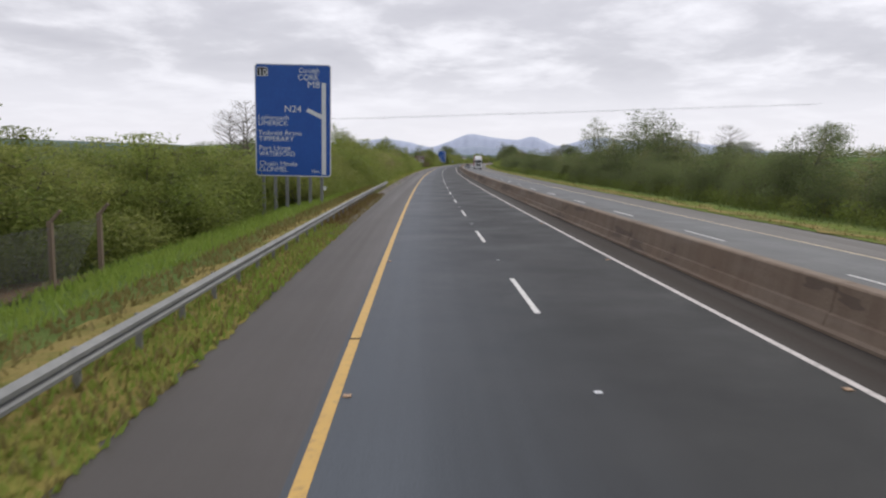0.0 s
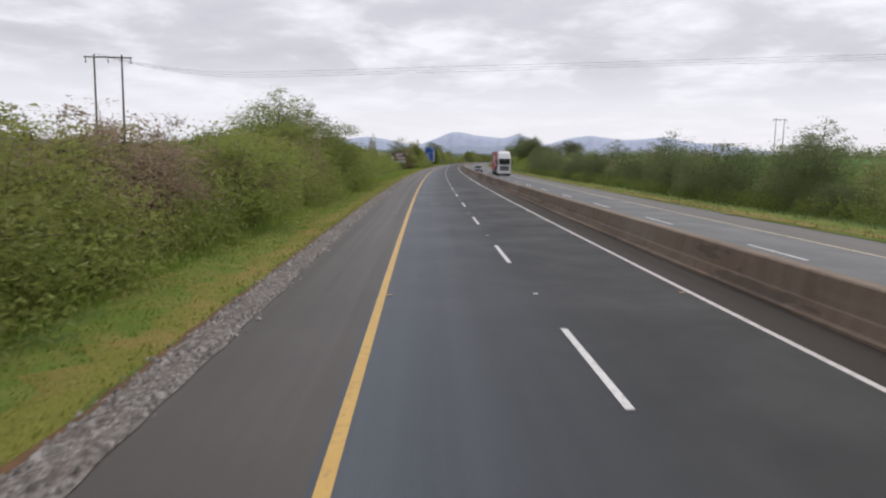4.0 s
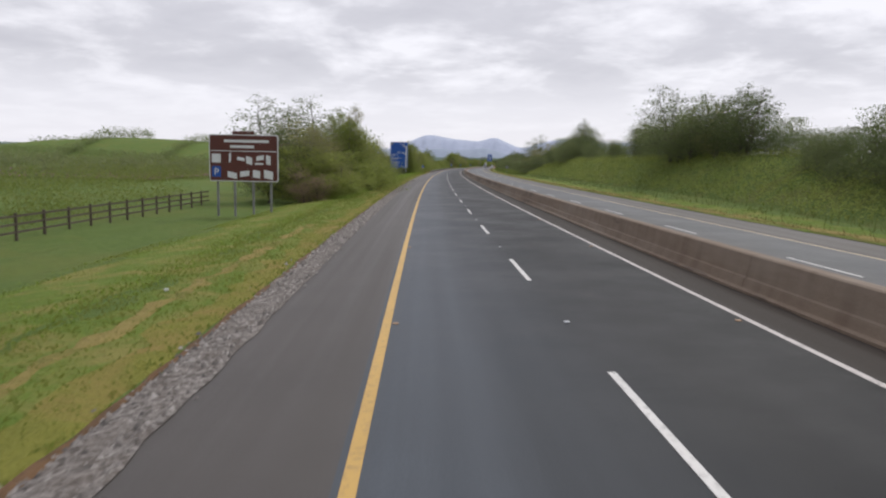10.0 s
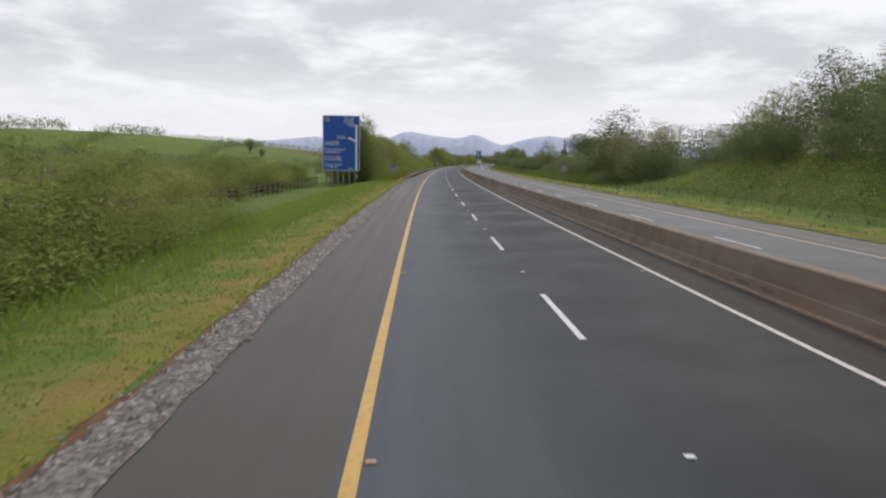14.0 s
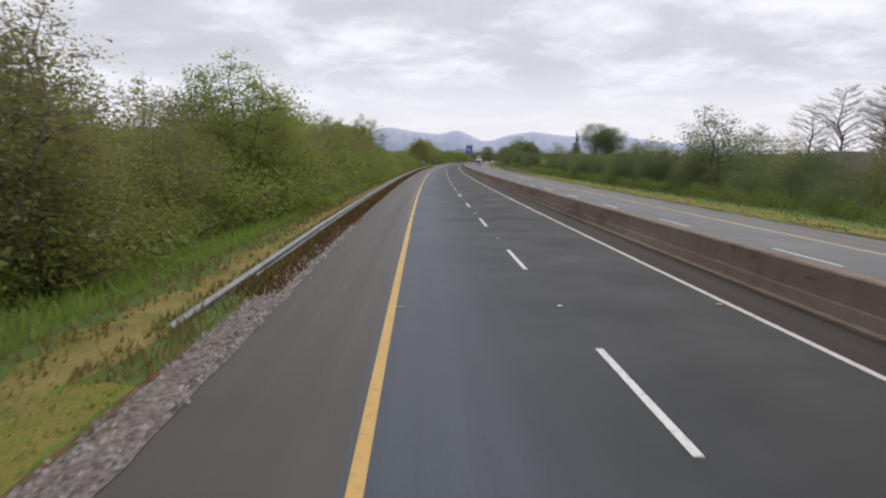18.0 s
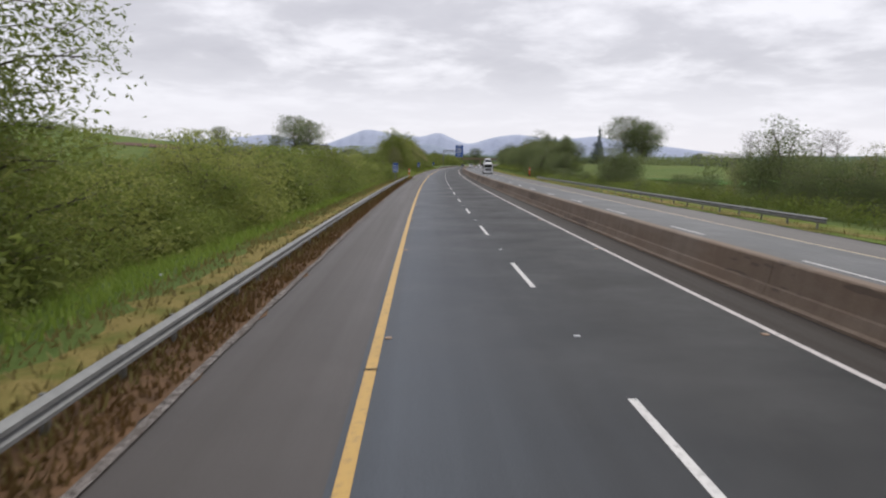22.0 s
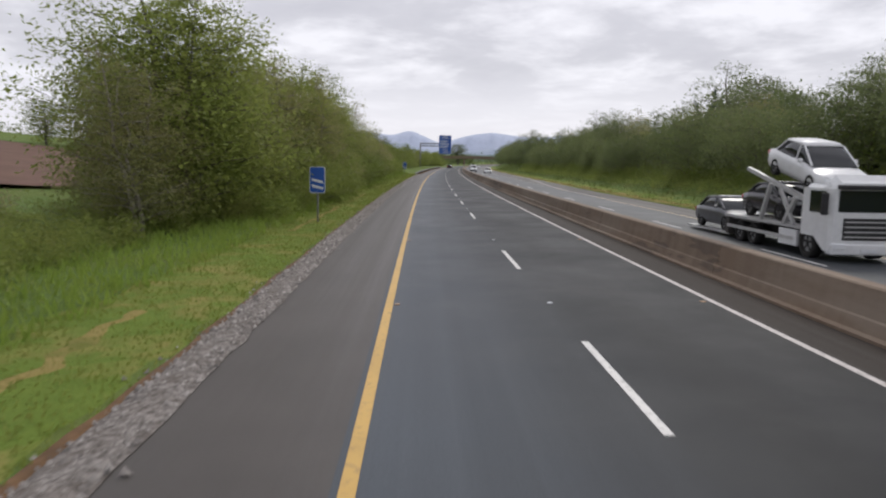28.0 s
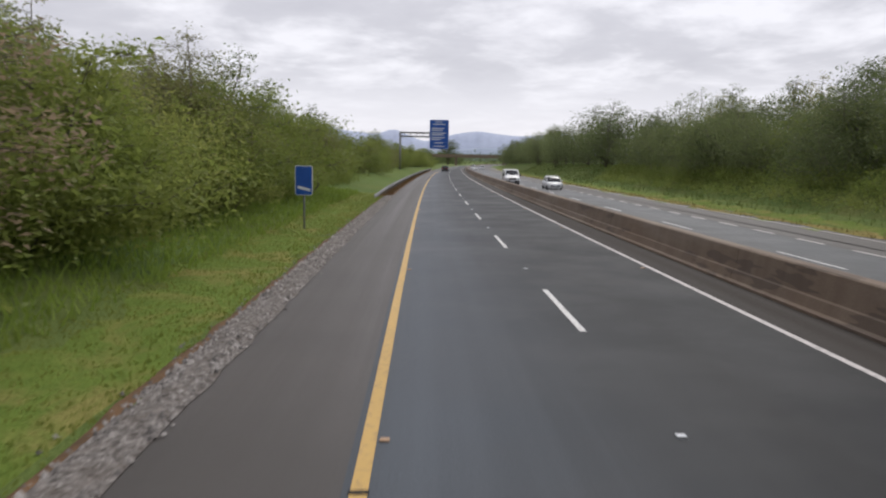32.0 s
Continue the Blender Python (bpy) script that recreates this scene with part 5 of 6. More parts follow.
M_RUST_BLADE = leaf_mat("rusty_dead_blades", (0.115, 0.062, 0.026), (0.215, 0.125, 0.048), (0.150, 0.125, 0.040), 0.2)
tufts("rusty_grass", [(526, 752, -13.0, -11.85, 34000, 0.13), (955, 1100, -13.0, -11.85, 6000, 0.14), (30, 62, -13.0, -11.8, 3500, 0.13)], 0.03, 5, M_RUST_BLADE, "rust-brown dead grass and weeds under the guardrail")
tufts("bank_grass", [(-20, 1100, 13.4, 21, 30000, 0.38)], 0.04, 3, M_BLADE_DARK, "rough dark green grass on the far bank")


def flowers(s0, s1, w0, w1, n, seed):
    """Small white flower heads standing in the grass, in loose drifts."""
    rng = np.random.RandomState(seed)
    k = rng.randint(0, 12, n)
    cs, cw = rng.uniform(s0, s1, 12), rng.uniform(w0, w1, 12)
    s, w = cs[k] + rng.normal(0, 0.9, n), cw[k] + rng.normal(0, 0.35, n)
    x, y = plan(s, w)
    c = np.stack([x, y, ground_z(s, w) + rng.uniform(0.16, 0.34, n)], 1)
    r = rng.uniform(0.03, 0.07, n)
    ring = [(math.cos(q * 1.2566), math.sin(q * 1.2566), 0) for q in range(5)] + [(0, 0, 0.5)]
    v = (c[:, None, :] + r[:, None, None] * np.array(ring)[None]).reshape(-1, 3)
    i0 = np.arange(n)[:, None] * 6
    f = np.concatenate([i0 + [[q, (q + 1) % 5, 5]] for q in range(5)])
    tagged(new("white_flowers", cloud_mesh("white_flowers", v, f, M_SIGN_WHITE)), "drifts of small white flowers in the verge grass", "flowers", kind="stuff")


flowers(228, 252, -18.2, -15.4, 130, 31)


# ---- power line ----
def h_pole(s, w, height, turn, gap=4.2):
    t = tagged(new("power_pole"), "tall twin timber power pole with a crossbar", "power pole", group="power poles")
    for x in (-gap / 2, gap / 2):
        tube("pole", [(x, 0, -1), (x, 0, height)], [0.19, 0.13], 10, M_WOOD_POLE, t)
    part("crossbar", boxed(-gap / 2 - 1.6, gap / 2 + 1.6, -0.08, 0.08, height - 0.5, height - 0.3, bevel=0.01), M_WOOD_POLE, t)
    for x in (-gap / 2 - 1.3, 0, gap / 2 + 1.3):
        tube("insulator", [(x, 0, height - 0.5), (x, 0, height - 1.3)], [0.07, 0.1], 8, M_GREY_BACK, t)
    t.matrix_basis = on_road(s, w, float(ground_z(s, w)), turn)
    return t


h_pole(226.0, -59.0, 19.0, 3)
h_pole(410.0, 128.0, 17.0, 20)
for k in (-1, 0, 1):
    pts = []
    for i in range(31):
        w = -59.0 + 170.0 * i / 30
        x, y = plan(226.0 + k * 3.2 + 0.02 * w, w)
        pts.append((float(x), float(y), 15.1 + 2.4 * ((w + 38) / 21.0) ** 2 * (1 if w < -38 else 0) + 0.05 * max(0.0, w + 38)))
    tagged(tube("power_line", pts, 0.018, 5, M_WIRE), "thin dark overhead power line", "cable", "power lines")


def single_pole(s, w, height):
    t = tagged(new("utility_pole"), "single timber utility pole with a short crossarm", "utility pole")
    tube("pole", [(0, 0, -1), (0, 0, height)], [0.16, 0.11], 10, M_WOOD_POLE, t)
    part("crossarm", boxed(-0.9, 0.9, -0.06, 0.06, height - 0.5, height - 0.36), M_WOOD_POLE, t)
    t.matrix_basis = on_road(s, w, float(ground_z(s, w)))


single_pole(150, -48, 11.5)
single_pole(200, 130, 10)


# ---- vehicles ----
M_CAR_WHITE = simple("white_car_paint", (0.68, 0.69, 0.70), (0.76, 0.77, 0.78), 0.8, 0.25, bump=0.0, spec=0.6)
M_CAR_SILVER = simple("silver_grey_car_paint", (0.11, 0.115, 0.125), (0.16, 0.165, 0.175), 0.8, 0.3, 0.5, 0.0)
M_CAR_DARK = simple("dark_car_paint", (0.018, 0.016, 0.02), (0.03, 0.027, 0.032), 0.8, 0.25, bump=0.0, spec=0.6)
M_CAR_RED = simple("red_trailer_sheet", (0.33, 0.012, 0.03), (0.40, 0.02, 0.045), 0.5, 0.45, bump=0.02)
M_GLASS_DARK = Mat("dark_window_glass", (0.012, 0.015, 0.018), 0.08, 0.0, 0.8).m
M_TYRE = simple("black_tyre_rubber", (0.012, 0.012, 0.012), (0.03, 0.028, 0.026), 4, 0.9)
M_RIM = simple("grey_alloy", (0.32, 0.33, 0.34), (0.45, 0.46, 0.47), 3, 0.35, 0.7, 0.0)
M_TRIM = simple("black_plastic_trim", (0.02, 0.02, 0.021), (0.035, 0.035, 0.036), 4, 0.7)
M_LAMP_CLEAR = Mat("clear_headlamp", (0.72, 0.74, 0.76), 0.1, 0.0, 0.8).m
M_LAMP_RED = Mat("red_tail_lamp", (0.42, 0.012, 0.012), 0.2, 0.0, 0.6).m
M_CHASSIS = simple("dirty_steel_chassis", (0.05, 0.048, 0.045), (0.10, 0.095, 0.09), 2, 0.8, 0.2)
M_PALE_STEEL = simple("pale_painted_steel", (0.42, 0.42, 0.42), (0.55, 0.55, 0.54), 1.5, 0.5, 0.2)


def shell(sections):
    """A closed skin over cross-sections (y, [(x, z), ...]) with equal point counts; x is mirrored."""
    bm = bmesh.new()
    rings = []
    for y, pts in sections:
        ring = [bm.verts.new((x, y, z)) for x, z in pts] + [bm.verts.new((-x, y, z)) for x, z in reversed(pts)]
        rings.append(ring)
    n = len(rings[0])
    for a, b in zip(rings, rings[1:]):
        for i in range(n):
            j = (i + 1) % n
            bm.faces.new((a[i], a[j], b[j], b[i]))
    bm.faces.new(list(reversed(rings[0])))
    bm.faces.new(rings[-1])
    bmesh.ops.remove_doubles(bm, verts=bm.verts, dist=0.0005)
    bmesh.ops.recalc_face_normals(bm, faces=bm.faces)
    return bm


def wheel(parent, x, y, r, width, rim=True):
    side = 1 if x > 0 else -1
    bm = bmesh.new()
    prof = [(r * 0.62, -width / 2), (r * 0.92, -width / 2), (r, -width / 2 + 0.03), (r, width / 2 - 0.03), (r * 0.92, width / 2), (r * 0.62, width / 2)]
    n = 20
    rings = [[bm.verts.new((a, q * math.cos(2 * math.pi * k / n), q * math.sin(2 * math.pi * k / n))) for q, a in prof] for k in range(n)]
    for k in range(n):
        for j in range(len(prof)):
            j2 = (j + 1) % len(prof)
            bm.faces.new((rings[k][j], rings[k][j2], rings[(k + 1) % n][j2], rings[(k + 1) % n][j]))
    bmesh.ops.recalc_face_normals(bm, faces=bm.faces)
    w = adopt(new("wheel"), parent)
    w.location = (x, y, r)
    part("tyre", bm, M_TYRE, w, smooth=True)
    bm = bmesh.new()
    bmesh.ops.create_cone(bm, cap_ends=True, segments=18, radius1=r * 0.63, radius2=r * 0.55, depth=width * 0.7)
    bmesh.ops.rotate(bm, verts=bm.verts, matrix=Matrix.Rotation(side * math.pi / 2, 3, "Y"))
    part("rim", bm, M_RIM, w)
    bm = bmesh.new()
    for k in range(5):
        made = bmesh.ops.create_cube(bm, size=1.0)["verts"]
        bmesh.ops.scale(bm, vec=(0.03, r * 0.12, r * 0.5), verts=made)
        bmesh.ops.translate(bm, vec=(side * width * 0.37, 0, r * 0.3), verts=made)
        bmesh.ops.rotate(bm, verts=made, matrix=Matrix.Rotation(2 * math.pi * k / 5, 3, "X"))
    part("spokes", bm, M_TRIM, w)


def car(label, paint_mat, L=4.4, W=1.8, H=1.48, suv=0.0, light="car"):
    """A passenger car, its front towards -y, standing on z = 0."""
    t = tagged(new("passenger_car"), label, "car")
    h = W / 2
    belt = 0.90 + suv * 0.14
    g = 0.2 + suv * 0.05

    def sec(y, f, top):
        return (y, [(h * f * 0.86, g), (h * f, g + 0.22), (h * f, belt - 0.16), (h * f * 0.94, top - 0.02), (h * f * 0.55, top + 0.02)])

    y0 = -L / 2
    part("body", shell([sec(y0, 0.78, 0.58), sec(y0 + 0.12, 0.90, 0.68 + suv * 0.1), sec(y0 + 0.45, 0.98, 0.76 + suv * 0.14), sec(y0 + 1.1, 1.0, 0.86 + suv * 0.14), sec(y0 + 1.5, 1.0, belt + 0.02), sec(0.3, 1.0, belt + 0.02), sec(L / 2 - 0.7, 1.0, belt + 0.03), sec(L / 2 - 0.15, 0.95, belt - 0.02), sec(L / 2, 0.86, belt - 0.18)]), paint_mat, t, smooth=True)
    b = belt

    def roof(y, f, z):
        return (y, [(h * 0.93, b - 0.02), (h * f, z - 0.06), (h * f * 0.85, z), (h * 0.2, z + 0.015)])

    yr = L / 2 - (0.75 - 0.45 * suv)
    part("cabin_glass", shell([(y0 + 0.98, [(h * 0.9, b - 0.05), (h * 0.88, b - 0.03), (h * 0.8, b - 0.02), (h * 0.2, b)]), roof(y0 + 1.98, 0.76, H - 0.06), roof(0.25, 0.78, H - 0.03), roof(yr - 0.35, 0.74, H - 0.1), (yr + 0.25, [(h * 0.88, b - 0.02), (h * 0.84, b), (h * 0.7, b + 0.02), (h * 0.2, b + 0.03)])]), M_GLASS_DARK, t, "dark tinted windows", smooth=True)
    part("roof", shell([(y0 + 1.90, [(h * 0.74, H - 0.10), (h * 0.73, H - 0.07), (h * 0.5, H - 0.045), (h * 0.1, H - 0.035)]), (0.1, [(h * 0.795, H - 0.10), (h * 0.78, H - 0.02), (h * 0.5, H + 0.005), (h * 0.1, H + 0.012)]), (yr - 0.3, [(h * 0.76, H - 0.16), (h * 0.74, H - 0.09), (h * 0.5, H - 0.06), (h * 0.1, H - 0.05)])]), paint_mat, t, smooth=True)
    for x in (-1, 1):
        for ya, yb, za, zb in ((y0 + 1.02, y0 + 1.98, b, H - 0.09), (-0.05 + y0 * 0, 0.02, b, H - 0.06), (yr - 0.35, yr + 0.2, H - 0.13, b)):
            v, f = [], []
            xa, xb = (h * 0.905, h * 0.77) if za < zb else (h * 0.76, h * 0.885)
            tube_data([(x * xa, ya, za), (x * xb, yb, zb)], [0.035, 0.035], 6, v, f)
            part("pillar", mesh_from("pillar", v, f, paint_mat), None, t)
        part("headlamp", boxed(x * h * 0.68 - 0.2, x * h * 0.68 + 0.2, y0 + 0.03, y0 + 0.3, 0.56 + suv * 0.12, 0.70 + suv * 0.14, bevel=0.04), M_LAMP_CLEAR, t, "clear headlamp")
        part("tail_lamp", boxed(x * h * 0.74 - 0.17, x * h * 0.74 + 0.17, L / 2 - 0.12, L / 2 + 0.02, belt - 0.26, belt - 0.1, bevel=0.03), M_LAMP_RED, t, "red tail lamp")
        part("mirror", boxed(x * (h + 0.09) - 0.09, x * (h + 0.09) + 0.09, y0 + 1.5, y0 + 1.62, b, b + 0.14, bevel=0.03), paint_mat, t)
        wheel(t, x * (h - 0.1), y0 + 0.85, 0.32 + suv * 0.03, 0.2)
        wheel(t, x * (h - 0.1), L / 2 - 0.85, 0.32 + suv * 0.03, 0.2)
    part("grille", boxed(-0.5, 0.5, y0 - 0.01, y0 + 0.1, 0.32 + suv * 0.06, 0.5 + suv * 0.1, bevel=0.02), M_TRIM, t, "black grille")
    part("number_plate", boxed(-0.26, 0.26, y0 - 0.025, y0 + 0.02, 0.38, 0.49), M_SIGN_WHITE, t)
    part("number_plate", boxed(-0.26, 0.26, L / 2 - 0.03, L / 2 + 0.03, 0.62, 0.73), M_SIGN_WHITE, t)
    part("bumper_trim", boxed(-h * 0.8, h * 0.8, L / 2 - 0.1, L / 2 + 0.03, 0.26, 0.42, bevel=0.03), M_TRIM, t)
    return t


def van(label, paint_mat):
    t = tagged(new("panel_van"), label, "van")
    L, h, H = 4.9, 0.97, 1.95
    y0 = -L / 2

    def sec(y, f, z0, top, belt):
        return (y, [(h * f * 0.9, z0), (h * f, z0 + 0.2), (h * f, belt), (h * f * 0.93, top - 0.08), (h * f * 0.6, top)])

    part("body", shell([sec(y0, 0.86, 0.3, 0.92, 0.7), sec(y0 + 0.25, 0.98, 0.25, 1.06, 0.85), sec(y0 + 0.85, 1.0, 0.25, 1.22, 1.0), sec(y0 + 1.55, 1.0, 0.25, 1.84, 1.1), sec(y0 + 2.0, 1.0, 0.25, H, 1.2), sec(L / 2 - 0.1, 1.0, 0.25, H, 1.2), sec(L / 2, 0.97, 0.3, H - 0.06, 1.2)]), paint_mat, t, smooth=False)
    part("windscreen", shell([(y0 + 0.86, [(0.82, 1.19), (0.82, 1.21), (0.1, 1.235)]), (y0 + 1.50, [(0.74, 1.78), (0.74, 1.81), (0.1, 1.85)])]), M_GLASS_DARK, t, "dark windscreen")
    for x in (-1, 1):
        part("side_window", boxed(x * h - 0.012, x * h + 0.012, y0 + 1.25, y0 + 2.15, 1.12, 1.6, bevel=0.005), M_GLASS_DARK, t)
        part("headlamp", boxed(x * 0.68 - 0.18, x * 0.68 + 0.18, y0 - 0.01, y0 + 0.25, 0.72, 0.92, bevel=0.04), M_LAMP_CLEAR, t)
        part("mirror", boxed(x * (h + 0.12) - 0.1, x * (h + 0.12) + 0.1, y0 + 1.0, y0 + 1.12, 1.1, 1.38, bevel=0.03), M_TRIM, t)
        wheel(t, x * (h - 0.11), y0 + 0.9, 0.34, 0.21)
        wheel(t, x * (h - 0.11), L / 2 - 0.85, 0.34, 0.21)
    part("bumper", boxed(-0.9, 0.9, y0 - 0.05, y0 + 0.15, 0.28, 0.55, bevel=0.05), M_TRIM, t, "black bumper")
    part("grille", boxed(-0.48, 0.48, y0 - 0.02, y0 + 0.1, 0.66, 0.84, bevel=0.02), M_TRIM, t)
    part("number_plate", boxed(-0.26, 0.26, y0 - 0.07, y0, 0.4, 0.51), M_SIGN_WHITE, t)
    return t


def cab(t, y0, paint_mat, H=3.75, length=2.3, tall=1.0, wheel_y=1.4, skirt=3.6):
    """A flat-fronted lorry cab whose front is at y0."""
    h = 1.24
    before = set(t.children)

    def sec(y, f, z0, top):
        return (y, [(h * f, z0), (h * f, 1.5), (h * f * 0.99, 2.7), (h * f * 0.95, top - 0.25), (h * f * 0.8, top)])

    part("cab", shell([sec(y0, 0.93, 0.5, 2.9), sec(y0 + 0.14, 1.0, 0.45, 3.0), sec(y0 + 0.35, 1.0, 0.45, 3.2), sec(y0 + 0.9, 1.0, 0.9, H), sec(y0 + length, 1.0, 0.9, H + 0.1)]), paint_mat, t, "white cab")
    part("windscreen", boxed(-1.05, 1.05, y0 - 0.015, y0 + 0.1, 1.85, 2.65, bevel=0.04), M_GLASS_DARK, t, "dark windscreen")
    part("grille", boxed(-0.85, 0.85, y0 - 0.03, y0 + 0.1, 0.85, 1.65, bevel=0.03), M_TRIM, t, "black grille")
    for k in range(4):
        part("grille_bar", boxed(-0.8, 0.8, y0 - 0.05, y0, 0.95 + k * 0.18, 1.0 + k * 0.18), M_PALE_STEEL, t)
    part("bumper", boxed(-1.2, 1.2, y0 - 0.06, y0 + 0.3, 0.32, 0.72, bevel=0.06), paint_mat, t)
    part("sun_visor", boxed(-1.1, 1.1, y0 - 0.22, y0 + 0.05, 2.68, 2.84, bevel=0.03), M_TRIM, t)
    part("number_plate", boxed(-0.26, 0.26, y0 - 0.085, y0, 0.42, 0.54), M_SIGN_WHITE, t)
    for x in (-1, 1):
        part("headlamp", boxed(x * 0.95 - 0.22, x * 0.95 + 0.22, y0 - 0.08, y0 + 0.1, 0.5, 0.74, bevel=0.04), M_LAMP_CLEAR, t)
        part("side_window", boxed(x * 1.236 - 0.015, x * 1.236 + 0.015, y0 + 0.35, y0 + 1.25, 1.8, 2.6, bevel=0.006), M_GLASS_DARK, t)
        part("mirror", boxed(x * 1.42 - 0.1, x * 1.42 + 0.1, y0 + 0.02, y0 + 0.16, 1.75, 2.55, bevel=0.04), M_TRIM, t)
        part("side_skirt", boxed(x * 1.15 - 0.06, x * 1.15 + 0.06, y0 + wheel_y + 0.65, y0 + skirt, 0.35, 1.0, bevel=0.03), paint_mat, t)
    for ob in set(t.children) - before:
        ob.data.transform(Matrix.Diagonal((1, 1, tall, 1)))
    for x in (-1, 1):
        wheel(t, x * 1.03, y0 + wheel_y, 0.5, 0.34)


def lorry():
    t = tagged(new("articulated_lorry"), "articulated lorry with a white cab and tall red trailer", "lorry")
    cab(t, 0.0, M_CAR_WHITE, tall=1.12, wheel_y=1.9, skirt=4.3)
    part("trailer_body", boxed(-1.27, 1.27, 2.95, 16.4, 1.55, 4.6, bevel=0.06), M_CAR_RED, t, "tall red box trailer")
    part("lower_body", boxed(-1.265, 1.265, 7.8, 16.38, 1.02, 1.6, bevel=0.03), M_CAR_RED, t)
    part("chassis", boxed(-0.9, 0.9, 1.8, 16.0, 0.6, 1.02), M_CHASSIS, t)
    part("gooseneck", boxed(-0.8, 0.8, 3.2, 7.8, 1.02, 1.55), M_CHASSIS, t)
    part("wind_deflector", shell([(0.9, [(1.1, 4.0), (1.1, 4.1), (0.6, 4.2)]), (2.4, [(1.2, 4.0), (1.18, 4.5), (0.6, 4.65)])]), M_CAR_WHITE, t)
    for x in (-1, 1):
        for y in (4.9, 6.3, 12.0, 13.3, 14.6):
            wheel(t, x * 1.06, y, 0.5, 0.36)
        part("top_rail", boxed(x * 1.28 - 0.02, x * 1.28 + 0.02, 2.95, 16.4, 4.5, 4.61), M_PALE_STEEL, t)
        part("body_rail", boxed(x * 1.275 - 0.015, x * 1.275 + 0.015, 7.8, 16.4, 1.02, 1.1), M_PALE_STEEL, t)
        for z in (0.55, 0.82):
            part("underrun_bar", boxed(x * 1.22 - 0.03, x * 1.22 + 0.03, 7.9, 11.4, z, z + 0.1), M_PALE_STEEL, t)
        # the haulier's mark and two lines of small writing, as plain shapes
        part("mark_ground", boxed(x * 1.272 - 0.006, x * 1.272 + 0.006, 7.75, 12.0, 2.75, 3.75, bevel=0.004), M_TRIM, t, "dark ground of the mark")
        for ya, yb, za, zb in ((11.3, 11.65, 2.3, 4.0), (10.7, 11.1, 2.6, 3.7), (8.6, 10.3, 2.85, 3.68), (8.0, 8.45, 2.85, 3.68)):
            part("haulier_mark", boxed(x * 1.28 - 0.006, x * 1.28 + 0.006, ya, yb, za, zb), M_SIGN_WHITE, t)
        part("line_of_writing", boxed(x * 1.275 - 0.006, x * 1.275 + 0.006, 6.6, 10.5, 2.46, 2.56), M_SIGN_WHITE, t)
        part("line_of_writing", boxed(x * 1.275 - 0.006, x * 1.275 + 0.006, 4.2, 5.9, 2.02, 2.16), M_SIGN_WHITE, t)
    part("rear_lamps", boxed(-1.2, 1.2, 16.38, 16.44, 0.75, 0.9), M_LAMP_RED, t)
    return t


def transporter():
    t = tagged(new("car_transporter"), "white car transporter lorry with sloping steel decks", "lorry")
    cab(t, 0.0, M_CAR_WHITE, H=2.75, length=1.7, tall=0.86, wheel_y=1.35, skirt=3.2)
    part("chassis", boxed(-0.5, 0.5, 1.2, 7.4, 0.55, 0.92), M_CHASSIS, t)
    part("cross_beam", boxed(-1.2, 1.2, 7.3, 7.6, 0.2, 1.0, bevel=0.02), M_CHASSIS, t)

    def strut(name, x, ya, za, yb, zb, r, label=""):
        v, f = [], []
        tube_data([(x, ya, za), (x, yb, zb)], [r, r * 0.9], 4, v, f)
        part(name, mesh_from(name, v, f, M_PALE_STEEL), None, t, label)

    for x in (-1, 1):
        part("lower_deck", boxed(x * 0.95 - 0.3, x * 0.95 + 0.3, 1.75, 7.6, 0.92, 1.02), M_PALE_STEEL, t, "pale steel track")
        part("tail_track", boxed(x * 0.8 - 0.25, x * 0.8 + 0.25, 7.5, 12.2, 0.14, 0.2), M_PALE_STEEL, t, "low pale tail track")
        part("side_rail", boxed(x * 1.2 - 0.03, x * 1.2 + 0.03, 2.2, 7.4, 0.5, 0.62), M_PALE_STEEL, t)
        strut("upper_deck", x * 0.98, 1.8, 1.86, 6.3, 2.88, 0.11, "sloping pale steel deck")
        strut("deck_ram", x * 1.2, 4.6, 1.0, 4.0, 2.36, 0.09, "pale steel strut")
        strut("deck_ram", x * 1.2, 2.9, 1.0, 2.2, 1.95, 0.10)
        strut("deck_ram", x * 1.2, 2.2, 1.0, 3.3, 2.2, 0.08)
        for y in (5.2, 6.3):
            wheel(t, x * 1.03, y, 0.42, 0.32)
        part("mudguard", boxed(x * 1.1 - 0.14, x * 1.1 + 0.14, 4.6, 6.9, 0.85, 0.91), M_CHASSIS, t)
    return t


def park(ob, s, w, z=0.0, away=False):
    """Stands a vehicle on the road with its front at s, facing the drive, or driving away from it."""
    ob.matrix_basis = on_road(s, w, float(road_z(w)) + z, 180 if away else 0)
    return ob


park(lorry(), 247.6, 5.2)
_silver = park(car("silver-grey hatchback car with its lamps lit on the far carriageway", M_CAR_SILVER, L=4.3, H=1.47, suv=0.25), 277.7, 1.7)
_white = car("small white car on the far carriageway", M_CAR_WHITE, H=1.5)
park(_white, 975.0, 5.2)
park(van("white panel van on the far carriageway", M_CAR_WHITE), 987.0, 1.7)
_suv = car("dark sport utility car driving ahead in the near lane", M_CAR_DARK, L=4.5, W=1.86, H=1.66, suv=1.0)
park(_suv, 1098.0, -7.4, away=True)
copy_thing(_white, on_road(1150, 1.7, float(road_z(1.7))))
copy_thing(_white, on_road(1175, 5.2, float(road_z(5.2))))
copy_thing(_silver, on_road(1110, -10.6 + 3.2, float(road_z(7.4)), 180))
copy_thing(_suv, on_road(1210, 1.7, float(road_z(1.7))))
park(transporter(), 807.5, 5.2)
